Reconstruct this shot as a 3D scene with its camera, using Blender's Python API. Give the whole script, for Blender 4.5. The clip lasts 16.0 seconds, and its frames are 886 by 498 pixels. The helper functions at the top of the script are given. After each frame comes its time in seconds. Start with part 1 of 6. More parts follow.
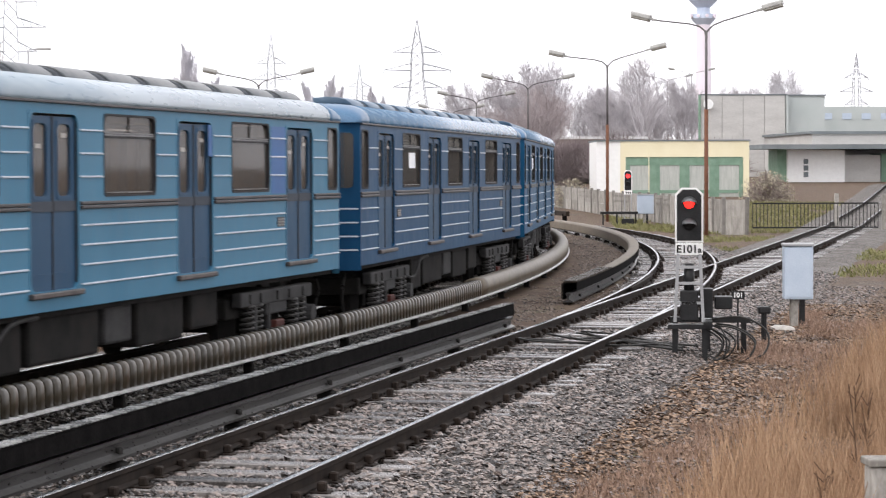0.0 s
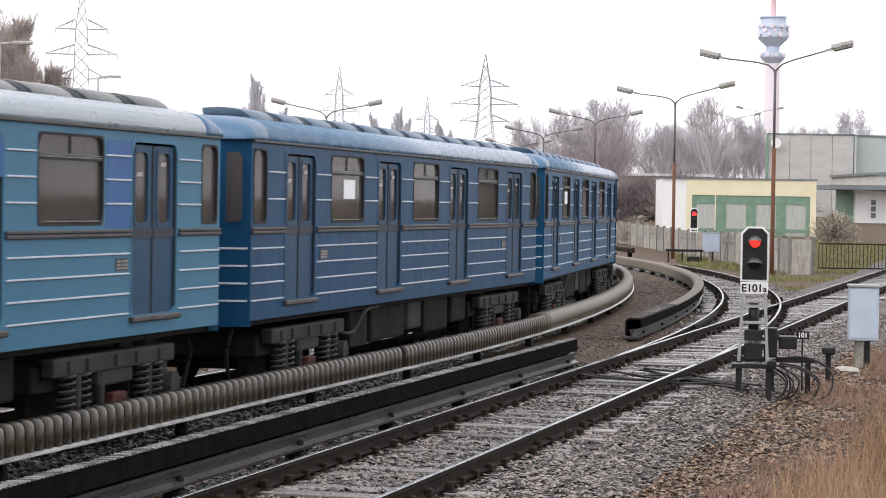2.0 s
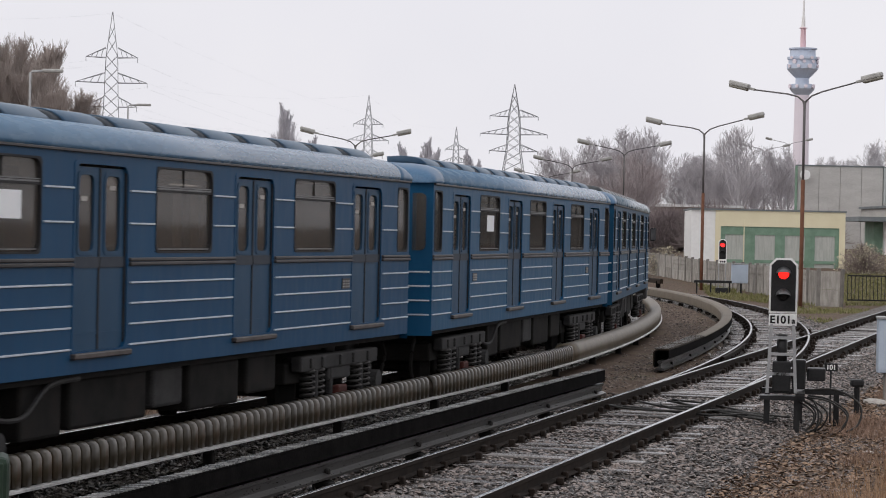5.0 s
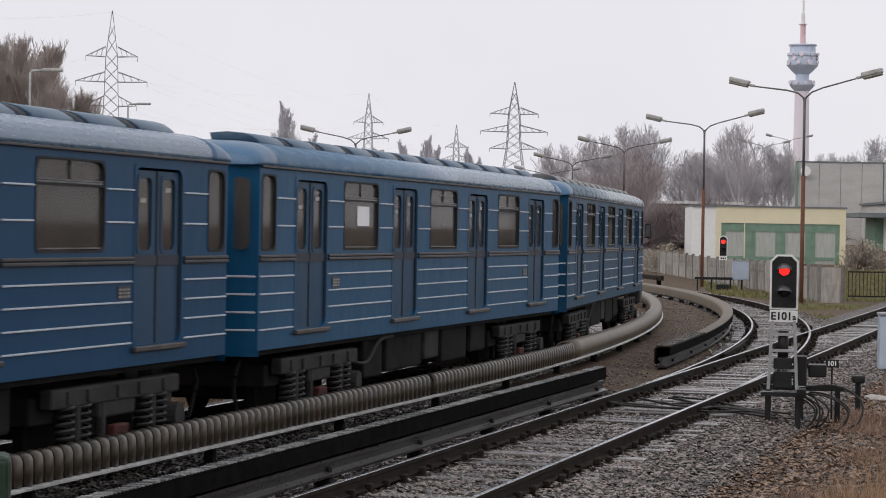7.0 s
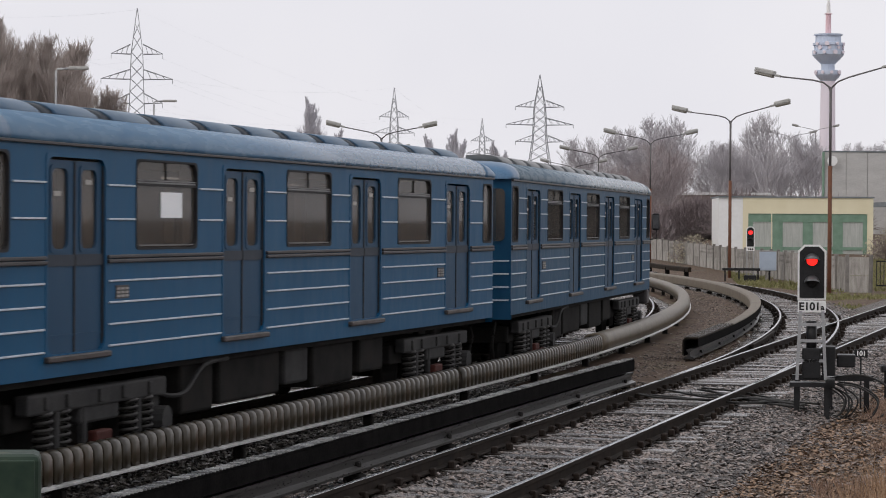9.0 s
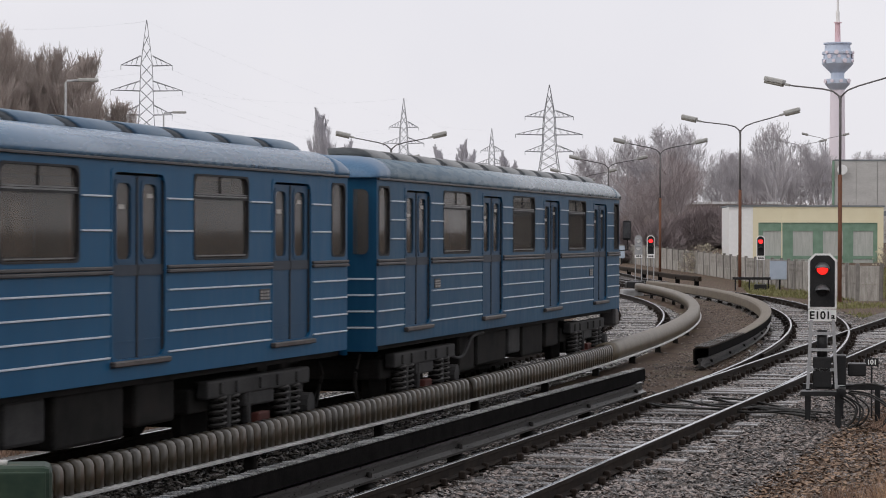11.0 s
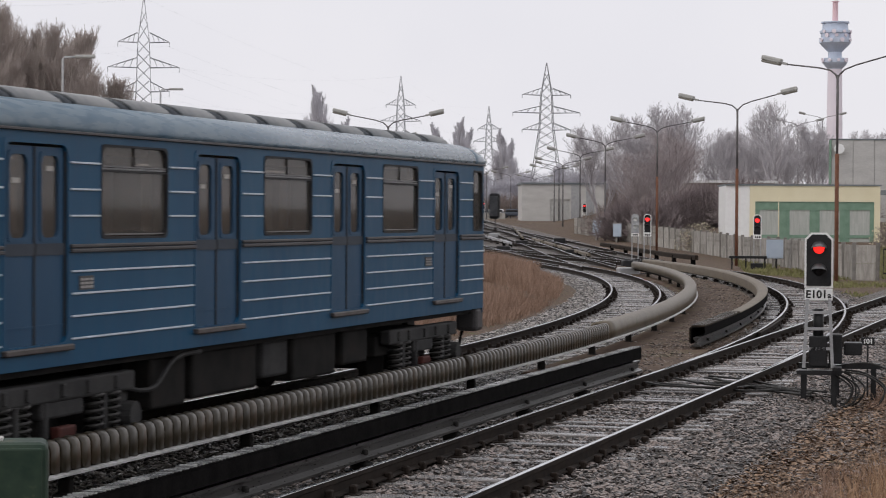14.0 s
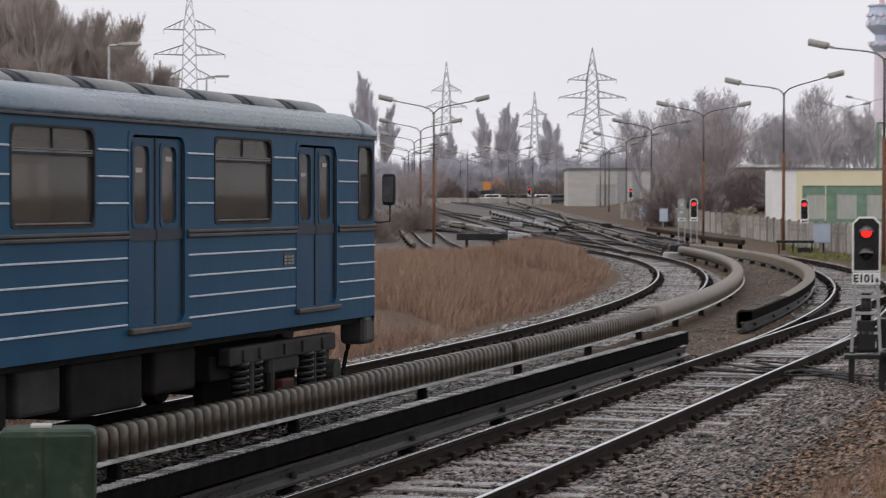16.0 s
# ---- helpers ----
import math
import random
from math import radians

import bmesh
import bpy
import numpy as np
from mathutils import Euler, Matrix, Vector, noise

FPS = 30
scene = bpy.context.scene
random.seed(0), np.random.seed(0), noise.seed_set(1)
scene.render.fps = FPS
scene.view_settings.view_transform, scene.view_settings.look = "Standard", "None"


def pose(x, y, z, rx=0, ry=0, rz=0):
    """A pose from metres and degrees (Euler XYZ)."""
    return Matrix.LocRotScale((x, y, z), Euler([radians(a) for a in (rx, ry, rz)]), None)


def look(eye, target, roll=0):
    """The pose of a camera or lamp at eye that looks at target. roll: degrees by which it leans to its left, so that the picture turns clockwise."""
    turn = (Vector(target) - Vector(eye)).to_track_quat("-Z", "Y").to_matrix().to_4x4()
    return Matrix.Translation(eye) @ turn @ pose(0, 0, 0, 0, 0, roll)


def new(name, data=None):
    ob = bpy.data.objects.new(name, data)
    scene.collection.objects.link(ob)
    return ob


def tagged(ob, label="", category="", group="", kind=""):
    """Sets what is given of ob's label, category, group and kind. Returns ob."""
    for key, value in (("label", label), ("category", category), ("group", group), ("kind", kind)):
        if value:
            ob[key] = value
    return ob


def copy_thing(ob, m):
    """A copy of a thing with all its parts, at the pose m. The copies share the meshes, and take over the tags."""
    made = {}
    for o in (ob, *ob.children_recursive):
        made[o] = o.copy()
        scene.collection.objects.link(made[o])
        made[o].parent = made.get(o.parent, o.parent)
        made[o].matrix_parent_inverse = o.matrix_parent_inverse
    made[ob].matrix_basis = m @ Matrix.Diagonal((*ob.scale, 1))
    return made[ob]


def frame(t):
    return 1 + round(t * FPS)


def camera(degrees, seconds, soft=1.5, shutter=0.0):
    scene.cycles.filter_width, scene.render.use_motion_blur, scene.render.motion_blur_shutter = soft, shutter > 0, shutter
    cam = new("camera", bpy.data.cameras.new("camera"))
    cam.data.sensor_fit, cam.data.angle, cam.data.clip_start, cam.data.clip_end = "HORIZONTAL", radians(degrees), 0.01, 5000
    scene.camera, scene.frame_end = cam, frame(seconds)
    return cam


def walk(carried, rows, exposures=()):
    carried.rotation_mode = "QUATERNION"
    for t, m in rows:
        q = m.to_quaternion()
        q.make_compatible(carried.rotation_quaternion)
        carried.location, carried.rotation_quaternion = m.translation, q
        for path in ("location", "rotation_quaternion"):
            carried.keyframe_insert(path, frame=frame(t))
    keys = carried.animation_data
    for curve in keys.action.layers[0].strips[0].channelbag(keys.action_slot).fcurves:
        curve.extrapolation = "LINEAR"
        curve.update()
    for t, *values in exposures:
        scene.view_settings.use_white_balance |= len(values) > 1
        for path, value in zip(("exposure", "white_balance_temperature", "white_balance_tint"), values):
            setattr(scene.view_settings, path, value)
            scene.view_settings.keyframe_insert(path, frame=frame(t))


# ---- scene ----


def aim(bearing, tilt, lean):
    fw = Vector((math.sin(bearing) * math.cos(tilt), math.cos(bearing) * math.cos(tilt), math.sin(tilt)))
    side = Vector((math.cos(bearing), -math.sin(bearing), 0))
    up = side.cross(fw)
    c, s = math.cos(lean), math.sin(lean)
    r, u = c * side + s * up, c * up - s * side
    m = Matrix((r, u, -fw)).transposed().to_4x4()
    m.translation = EYE
    return m


EYE = Vector((0.0, 0.0, 2.396))
cam = camera(20.433, 16.0, soft=1.0, shutter=0.5)
# seconds, bearing, tilt and roll in radians
PAN = [
    (0.0, 0.05632, -0.03141, -0.00306),
    (0.5, 0.06250, -0.03720, 0.00683),
    (1.0, 0.03445, -0.03123, 0.01192),
    (1.5, 0.03034, -0.02314, 0.01631),
    (2.0, 0.02993, -0.01789, 0.01550),
    (2.5, 0.02540, -0.01531, 0.00886),
    (3.0, 0.02358, -0.01258, 0.01397),
    (3.5, 0.02360, -0.01046, 0.01635),
    (4.0, 0.02150, -0.00812, 0.01818),
    (6.5, 0.01656, -0.00542, 0.02094),
    (7.0, 0.01801, -0.00690, 0.01692),
    (7.5, 0.01624, -0.00885, 0.01066),
    (8.0, 0.01292, -0.00969, 0.00803),
    (10.5, 0.00180, -0.00669, 0.00608),
    (11.0, 0.00297, -0.00536, 0.00253),
    (11.5, 0.00181, -0.00563, -0.00133),
    (12.0, 0.00051, -0.00667, 0.00169),
    (12.5, 0.00000, -0.00720, 0.00370),
    (13.0, 0.00095, -0.00690, 0.00387),
    (13.5, 0.00055, -0.00737, 0.00047),
    (14.0, 0.00436, -0.01437, 0.00583),
    (14.5, 0.01408, -0.01329, 0.01283),
    (15.0, 0.01035, -0.01026, 0.00994),
    (15.5, 0.00219, -0.01203, 0.01367),
    (16.0, -0.01444, -0.02021, 0.00112),
]
# seconds and arc length of the rear car's middle
TRAVEL = [(0.0, 84.92), (0.5, 82.95), (1.0, 80.79), (1.5, 78.89), (2.0, 76.83), (2.5, 74.88), (3.0, 72.78), (3.5, 71.02), (4.0, 68.96), (6.5, 59.45), (7.0, 57.50), (7.5, 55.62), (8.0, 53.65), (10.5, 43.87), (11.0, 41.91), (11.5, 39.81), (12.0, 37.84), (12.5, 35.89), (13.0, 33.84), (13.5, 31.99), (14.0, 30.08), (14.5, 28.37), (15.0, 26.45), (15.5, 24.60), (16.0, 22.70)]
walk(cam, [(t, aim(b, p, r)) for t, b, p, r in PAN], exposures=[(0, 0.95), (0.5, 0.97), (1.0, 0.99), (1.5, 0.95), (2.0, 0.78), (2.5, 0.46), (3.0, 0.25), (3.5, 0.14), (4.0, 0.08), (7.0, 0.0), (16.0, 0.0)])

# ---- daylight: a bright, even overcast ----
world = bpy.data.worlds.new("overcast")
scene.world = world
world.use_nodes = True
wn, wl = world.node_tree.nodes, world.node_tree.links
wn.clear()
sky = wn.new("ShaderNodeTexSky")
sky.sky_type, sky.sun_disc = "NISHITA", False
sky.sun_elevation, sky.sun_rotation, sky.dust_density, sky.air_density = radians(38), radians(250), 6.0, 1.0
cloud = wn.new("ShaderNodeTexNoise")
cloud.inputs["Scale"].default_value, cloud.inputs["Detail"].default_value = 2.2, 5
cramp = wn.new("ShaderNodeValToRGB")
cramp.color_ramp.elements[0].color, cramp.color_ramp.elements[1].color = (7.35, 7.28, 7.8, 1), (8.72, 8.5, 8.68, 1)
cramp.color_ramp.elements[0].position, cramp.color_ramp.elements[1].position = 0.35, 0.65
mixw = wn.new("ShaderNodeMix")
mixw.data_type = "RGBA"
mixw.inputs[0].default_value = 0.92
bgn, out = wn.new("ShaderNodeBackground"), wn.new("ShaderNodeOutputWorld")
bgn.inputs["Strength"].default_value = 0.114
wl.new(cloud.outputs["Fac"], cramp.inputs[0])
wl.new(sky.outputs[0], mixw.inputs[6])
wl.new(cramp.outputs[0], mixw.inputs[7])
wl.new(mixw.outputs[2], bgn.inputs["Color"])
wl.new(bgn.outputs[0], out.inputs["Surface"])
sun = new("sun", bpy.data.lights.new("sun", "SUN"))
sun.data.energy, sun.data.angle, sun.data.color = 0.6, radians(40), (1.0, 0.97, 0.93)
sun.matrix_world = look((0, 0, 60), (36, 25, 20))


# ---- materials ----
def mat(name, a, b, rough=0.6, metal=0.0, scale=4.0, fine=40.0, bump=0.2, stretch=(1, 1, 1), rrange=0.15, c=None, island=0.0, dist=0.01, spec=0.22):
    """Two-tone surface: large stains between a and b, fine grain, bump at both scales; c: sparse third tone."""
    m = bpy.data.materials.new(name)
    m.use_nodes = True
    n, l = m.node_tree.nodes, m.node_tree.links
    p = n["Principled BSDF"]
    tc = n.new("ShaderNodeTexCoord")
    mp = n.new("ShaderNodeMapping")
    mp.inputs["Scale"].default_value = stretch
    l.new(tc.outputs["Object"], mp.inputs[0])
    n1, n2 = n.new("ShaderNodeTexNoise"), n.new("ShaderNodeTexNoise")
    n1.inputs["Scale"].default_value, n1.inputs["Detail"].default_value = scale, 6
    n2.inputs["Scale"].default_value, n2.inputs["Detail"].default_value = fine, 4
    for k in (n1, n2):
        l.new(mp.outputs[0], k.inputs["Vector"])
    ramp = n.new("ShaderNodeValToRGB")
    e = ramp.color_ramp.elements
    e[0].position, e[1].position = 0.36, 0.64
    e[0].color, e[1].color = (*a, 1), (*b, 1)
    if c:
        k = e.new(0.75)
        k.color = (*c, 1)
    add = n.new("ShaderNodeMath")
    add.operation = "MULTIPLY_ADD"
    add.inputs[1].default_value = 0.45
    l.new(n2.outputs["Fac"], add.inputs[0])
    sub = n.new("ShaderNodeMath")
    sub.operation = "MULTIPLY_ADD"
    sub.inputs[1].default_value, sub.inputs[2].default_value = 0.55 if not c else 0.7, 0.0
    l.new(n1.outputs["Fac"], sub.inputs[0])
    l.new(sub.outputs[0], add.inputs[2])
    last = add.outputs[0]
    if island:
        geo = n.new("ShaderNodeNewGeometry")
        obi = n.new("ShaderNodeObjectInfo")
        isl = n.new("ShaderNodeMath")
        isl.operation = "ADD"
        l.new(geo.outputs["Random Per Island"], isl.inputs[0])
        l.new(obi.outputs["Random"], isl.inputs[1])
        fr = n.new("ShaderNodeMath")
        fr.operation = "FRACT"
        l.new(isl.outputs[0], fr.inputs[0])
        im = n.new("ShaderNodeMath")
        im.operation = "MULTIPLY_ADD"
        im.inputs[1].default_value = island
        l.new(fr.outputs[0], im.inputs[0])
        off = n.new("ShaderNodeMath")
        off.operation = "SUBTRACT"
        off.inputs[1].default_value = island / 2
        l.new(last, im.inputs[2])
        l.new(im.outputs[0], off.inputs[0])
        last = off.outputs[0]
    l.new(last, ramp.inputs[0])
    l.new(ramp.outputs[0], p.inputs["Base Color"])
    rr = n.new("ShaderNodeMapRange")
    rr.inputs["To Min"].default_value, rr.inputs["To Max"].default_value = max(0.03, rough - rrange), min(1, rough + rrange)
    l.new(n2.outputs["Fac"], rr.inputs["Value"])
    l.new(rr.outputs[0], p.inputs["Roughness"])
    p.inputs["Metallic"].default_value = metal
    p.inputs["Specular IOR Level"].default_value = spec
    if bump:
        bp = n.new("ShaderNodeBump")
        bp.inputs["Strength"].default_value, bp.inputs["Distance"].default_value = bump, dist
        l.new(last if not island else add.outputs[0], bp.inputs["Height"])
        l.new(bp.outputs[0], p.inputs["Normal"])
    return m


def glass(name, tint, rough=0.05, clear=0.5, base=(0.05, 0.05, 0.05)):
    m = bpy.data.materials.new(name)
    m.use_nodes = True
    n, l = m.node_tree.nodes, m.node_tree.links
    p, o = n["Principled BSDF"], n["Material Output"]
    ns = n.new("ShaderNodeTexNoise")
    ns.inputs["Scale"].default_value = 3
    rp = n.new("ShaderNodeMapRange")
    rp.inputs["To Min"].default_value, rp.inputs["To Max"].default_value = clear - 0.12, clear + 0.12
    l.new(ns.outputs["Fac"], rp.inputs["Value"])
    p.inputs["Base Color"].default_value = (*base, 1)
    p.inputs["Roughness"].default_value = rough
    tr, mx = n.new("ShaderNodeBsdfTransparent"), n.new("ShaderNodeMixShader")
    tr.inputs[0].default_value = (*tint, 1)
    l.new(rp.outputs[0], mx.inputs[0])
    l.new(p.outputs[0], mx.inputs[1])
    l.new(tr.outputs[0], mx.inputs[2])
    l.new(mx.outputs[0], o.inputs["Surface"])
    return m


def glow(name, colour, strength):
    m = bpy.data.materials.new(name)
    m.use_nodes = True
    p = m.node_tree.nodes["Principled BSDF"]
    p.inputs["Base Color"].default_value = (*colour, 1)
    p.inputs["Emission Color"].default_value = (*colour, 1)
    p.inputs["Emission Strength"].default_value = strength
    return m


BLUES = [
    mat("blue_paint_a", (0.042, 0.152, 0.245), (0.06, 0.186, 0.288), 0.45, scale=0.8, fine=5, bump=0.04, stretch=(1.5, 1.5, 0.4), spec=0.16),
    mat("blue_paint_b", (0.004, 0.05, 0.122), (0.009, 0.064, 0.144), 0.45, scale=0.8, fine=5, bump=0.04, stretch=(1.5, 1.5, 0.4), spec=0.13),
    mat("blue_paint_c", (0.003, 0.068, 0.156), (0.011, 0.087, 0.184), 0.45, scale=0.8, fine=5, bump=0.04, stretch=(1.5, 1.5, 0.4), spec=0.16),
    mat("blue_paint_d", (0.003, 0.053, 0.12), (0.012, 0.075, 0.147), 0.45, scale=0.8, fine=5, bump=0.04, stretch=(1.5, 1.5, 0.4), spec=0.16),
]
M_PATCH = mat("blue_patch", (0.012, 0.085, 0.26), (0.02, 0.11, 0.31), 0.4, bump=0.03)
ROOFS = [
    mat("pale_roof_paint", (0.24, 0.31, 0.37), (0.36, 0.42, 0.46), 0.3, scale=0.7, fine=4, bump=0.02, stretch=(0.6, 2, 2), spec=0.6),
    mat("blue_roof_paint", (0.06, 0.145, 0.255), (0.13, 0.225, 0.335), 0.26, scale=0.8, fine=4, bump=0.02, stretch=(0.6, 2, 2), spec=0.7),
    mat("grey_roof_paint", (0.075, 0.135, 0.195), (0.19, 0.245, 0.29), 0.28, scale=0.8, fine=4, bump=0.02, stretch=(0.6, 2, 2), spec=0.7),
]
M_VENT = mat("vent_paint", (0.055, 0.12, 0.2), (0.13, 0.19, 0.255), 0.42, scale=1.0, fine=6, bump=0.08, island=0.2, spec=0.45)
M_VENTPALE = mat("pale_vent_paint", (0.13, 0.145, 0.155), (0.25, 0.255, 0.255), 0.45, scale=1.0, fine=6, bump=0.08, island=0.15, spec=0.4)
# Grey for the vent openings, with the shade of the hollow painted in.
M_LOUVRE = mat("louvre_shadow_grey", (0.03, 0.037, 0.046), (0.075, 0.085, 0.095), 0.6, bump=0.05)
M_DOOR = mat("door_paint", (0.01, 0.05, 0.104), (0.026, 0.073, 0.136), 0.45, scale=2, fine=20, bump=0.05, stretch=(1, 1, 0.4), spec=0.15)
ROOFEND = mat("roof_end_blue", (0.03, 0.105, 0.21), (0.075, 0.165, 0.28), 0.35, scale=1.5, bump=0.03, spec=0.5)
M_DOORBAND = mat("door_band_grey", (0.022, 0.03, 0.045), (0.045, 0.055, 0.07), 0.55, bump=0.03)
M_TRIM = mat("white_strip", (0.42, 0.48, 0.55), (0.64, 0.69, 0.74), 0.4, bump=0.03)
M_BELT = mat("belt_grey", (0.035, 0.034, 0.036), (0.075, 0.07, 0.07), 0.45, bump=0.08, scale=2)
M_DOORSTEEL = mat("sash_grey", (0.1, 0.1, 0.105), (0.2, 0.2, 0.205), 0.4, metal=0.3, bump=0.02)
M_SASH = glass("sash_glass", (0.4, 0.38, 0.36), 0.08, 0.55, (0.03, 0.028, 0.026))
M_RUBBER = mat("rubber", (0.02, 0.02, 0.022), (0.04, 0.04, 0.042), 0.7)
M_BRONZE = mat("door_step_metal", (0.05, 0.045, 0.043), (0.12, 0.105, 0.1), 0.45, metal=0.4, bump=0.1)
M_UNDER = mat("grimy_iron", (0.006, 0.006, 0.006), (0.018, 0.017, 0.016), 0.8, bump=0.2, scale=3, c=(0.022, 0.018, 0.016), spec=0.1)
M_FRAME = mat("bogie_grey", (0.02, 0.02, 0.021), (0.05, 0.049, 0.048), 0.78, bump=0.2, scale=3)
M_SPRING = mat("spring_steel", (0.03, 0.029, 0.028), (0.08, 0.077, 0.074), 0.55, bump=0.1)
M_REDIRON = mat("red_primer", (0.05, 0.014, 0.011), (0.09, 0.028, 0.022), 0.7)
M_GLASS = glass("car_window_glass", (0.7, 0.66, 0.61), 0.05, 0.6, (0.155, 0.142, 0.13))
M_INT = mat("interior_laminate", (0.42, 0.39, 0.34), (0.55, 0.51, 0.45), 0.6, bump=0)
M_SEAT = mat("seat_vinyl", (0.12, 0.05, 0.03), (0.2, 0.09, 0.05), 0.55)
M_PAPER = mat("paper", (0.85, 0.88, 0.9), (0.92, 0.93, 0.94), 0.8, bump=0)
M_STICKER = mat("faded_sticker", (0.3, 0.29, 0.27), (0.5, 0.48, 0.45), 0.6, scale=6, bump=0)
M_BAR = mat("plate_marks", (0.2, 0.19, 0.18), (0.4, 0.385, 0.36), 0.5, bump=0)

M_RAILTOP = mat("rail_polished", (0.42, 0.43, 0.45), (0.62, 0.63, 0.65), 0.22, metal=0.9, bump=0.03, stretch=(1, 0.1, 1))
M_RAIL = mat("rail_rust", (0.01, 0.008, 0.007), (0.034, 0.025, 0.02), 0.75, bump=0.15, scale=6, spec=0.1)
M_SLEEPER = mat("wet_sleeper", (0.035, 0.03, 0.028), (0.2, 0.185, 0.175), 0.27, scale=5, fine=50, bump=0.3, stretch=(0.5, 4, 1), island=0.35, spec=0.8)
M_STONE = mat("ballast_stone", (0.02, 0.0145, 0.012), (0.24, 0.196, 0.174), 0.3, scale=9, fine=60, bump=0.3, island=0.9, rrange=0.2, spec=0.6)
M_STONEPALE = mat("rain_washed_stone", (0.035, 0.03, 0.027), (0.36, 0.33, 0.305), 0.32, scale=9, fine=60, bump=0.3, island=0.9, rrange=0.2, spec=0.6)
M_STONEDARK = mat("dark_stone", (0.01, 0.009, 0.008), (0.15, 0.135, 0.12), 0.3, scale=9, fine=60, bump=0.3, island=0.9, rrange=0.2, spec=0.6)
M_COVER = mat("weathered_cover", (0.06, 0.046, 0.03), (0.13, 0.105, 0.072), 0.45, scale=2.5, fine=25, bump=0.25, c=(0.075, 0.072, 0.04), spec=0.35)
M_COVERDARK = mat("tarred_cover", (0.01, 0.008, 0.006), (0.03, 0.022, 0.016), 0.75, scale=4, bump=0.2, c=(0.045, 0.03, 0.02), spec=0.1)
M_RIB = mat("cover_rib_grey", (0.021, 0.0165, 0.0105), (0.05, 0.04, 0.025), 0.34, scale=3, fine=18, bump=0.12, c=(0.055, 0.034, 0.018), island=0.25, spec=0.55, stretch=(1, 1, 0.4))
# Fins of the black board: their pale grey paints the wet glint.
M_RIDGE = mat("ridge_glint_grey", (0.14, 0.14, 0.138), (0.38, 0.38, 0.37), 0.28, bump=0.1, island=0.5, spec=0.6)
M_WETSTEEL = mat("wet_conductor_steel", (0.02, 0.018, 0.017), (0.06, 0.057, 0.055), 0.32, metal=0.3, bump=0.08, scale=3, stretch=(0.3, 0.3, 1), spec=0.6)
M_LIP = mat("cover_lip_pale", (0.3, 0.3, 0.295), (0.62, 0.62, 0.61), 0.35, bump=0.1, fine=25)
M_STONEBROWN = mat("brown_stone", (0.04, 0.028, 0.021), (0.2, 0.152, 0.122), 0.45, scale=9, fine=60, bump=0.3, island=0.9, rrange=0.2, spec=0.4)
M_LITTER = mat("leaf_litter", (0.075, 0.045, 0.028), (0.3, 0.205, 0.14), 0.7, scale=2, fine=40, bump=0, island=0.9)
M_SOIL = mat("wet_brown_soil", (0.045, 0.028, 0.019), (0.1, 0.068, 0.048), 0.8, scale=0.8, fine=14, bump=0.5, dist=0.03, c=(0.09, 0.085, 0.04), spec=0.12)
# Brush twigs behind the fence: distance haze is painted into the tone.
M_BRUSH = mat("brush_twigs", (0.33, 0.285, 0.285), (0.46, 0.41, 0.41), 0.9, scale=1.5, bump=0, island=0.3)
M_FENCEPOST = mat("fence_post_concrete", (0.15, 0.14, 0.128), (0.28, 0.265, 0.245), 0.85, scale=3, fine=30, bump=0.3, island=0.2)
# Visor grey is lightened to hold the reflection inside the hood.
M_VISOR = mat("signal_visor", (0.08, 0.082, 0.085), (0.14, 0.142, 0.146), 0.35, bump=0.05, spec=0.5)
M_COVERTOP = mat("cover_edge", (0.34, 0.33, 0.31), (0.52, 0.51, 0.49), 0.4, bump=0.1)
M_BLACK = mat("black_parts_and_shade", (0.004, 0.004, 0.004), (0.012, 0.011, 0.011), 0.9, bump=0.15, scale=5, spec=0.02, rrange=0.05)
M_SMOOTHCOVER = mat("sandy_cover", (0.1, 0.082, 0.06), (0.18, 0.152, 0.118), 0.6, scale=2.5, fine=25, bump=0.2, c=(0.1, 0.09, 0.07))
M_POST = mat("rusty_post", (0.11, 0.05, 0.03), (0.2, 0.09, 0.055), 0.7, scale=3, bump=0.1)
M_POSTGREY = mat("dark_post", (0.09, 0.085, 0.085), (0.16, 0.15, 0.15), 0.6, scale=3, bump=0.1)
M_LAMPHEAD = mat("lamp_housing", (0.34, 0.34, 0.33), (0.5, 0.5, 0.48), 0.5, bump=0.03)
M_LENS = mat("lamp_lens", (0.16, 0.15, 0.13), (0.25, 0.24, 0.21), 0.2, bump=0)
M_STEEL = mat("galvanised", (0.3, 0.305, 0.315), (0.42, 0.425, 0.43), 0.5, metal=0.3, bump=0.05)
# Pylon steel for the far masts and wires, lightened to paint in haze.
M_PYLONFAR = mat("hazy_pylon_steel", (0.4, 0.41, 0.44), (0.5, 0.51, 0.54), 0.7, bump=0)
M_PYLON = mat("pylon_steel", (0.2, 0.205, 0.22), (0.29, 0.295, 0.31), 0.6, bump=0)
M_FARWHITE = mat("pale_far_paint", (0.6, 0.6, 0.6), (0.7, 0.7, 0.7), 0.6, bump=0)
M_WHITE = mat("white_enamel", (0.78, 0.78, 0.77), (0.86, 0.86, 0.85), 0.4, bump=0.02)
M_SIGBLACK = mat("signal_black", (0.012, 0.012, 0.013), (0.026, 0.026, 0.027), 0.4, bump=0.05)
M_INK = mat("ink_black", (0.01, 0.01, 0.01), (0.02, 0.02, 0.02), 0.5, bump=0)
M_RED = glow("red_lamp", (1.0, 0.02, 0.015), 1.6)
M_REDFAR = glow("red_lamp_far", (1.0, 0.03, 0.03), 1.5)
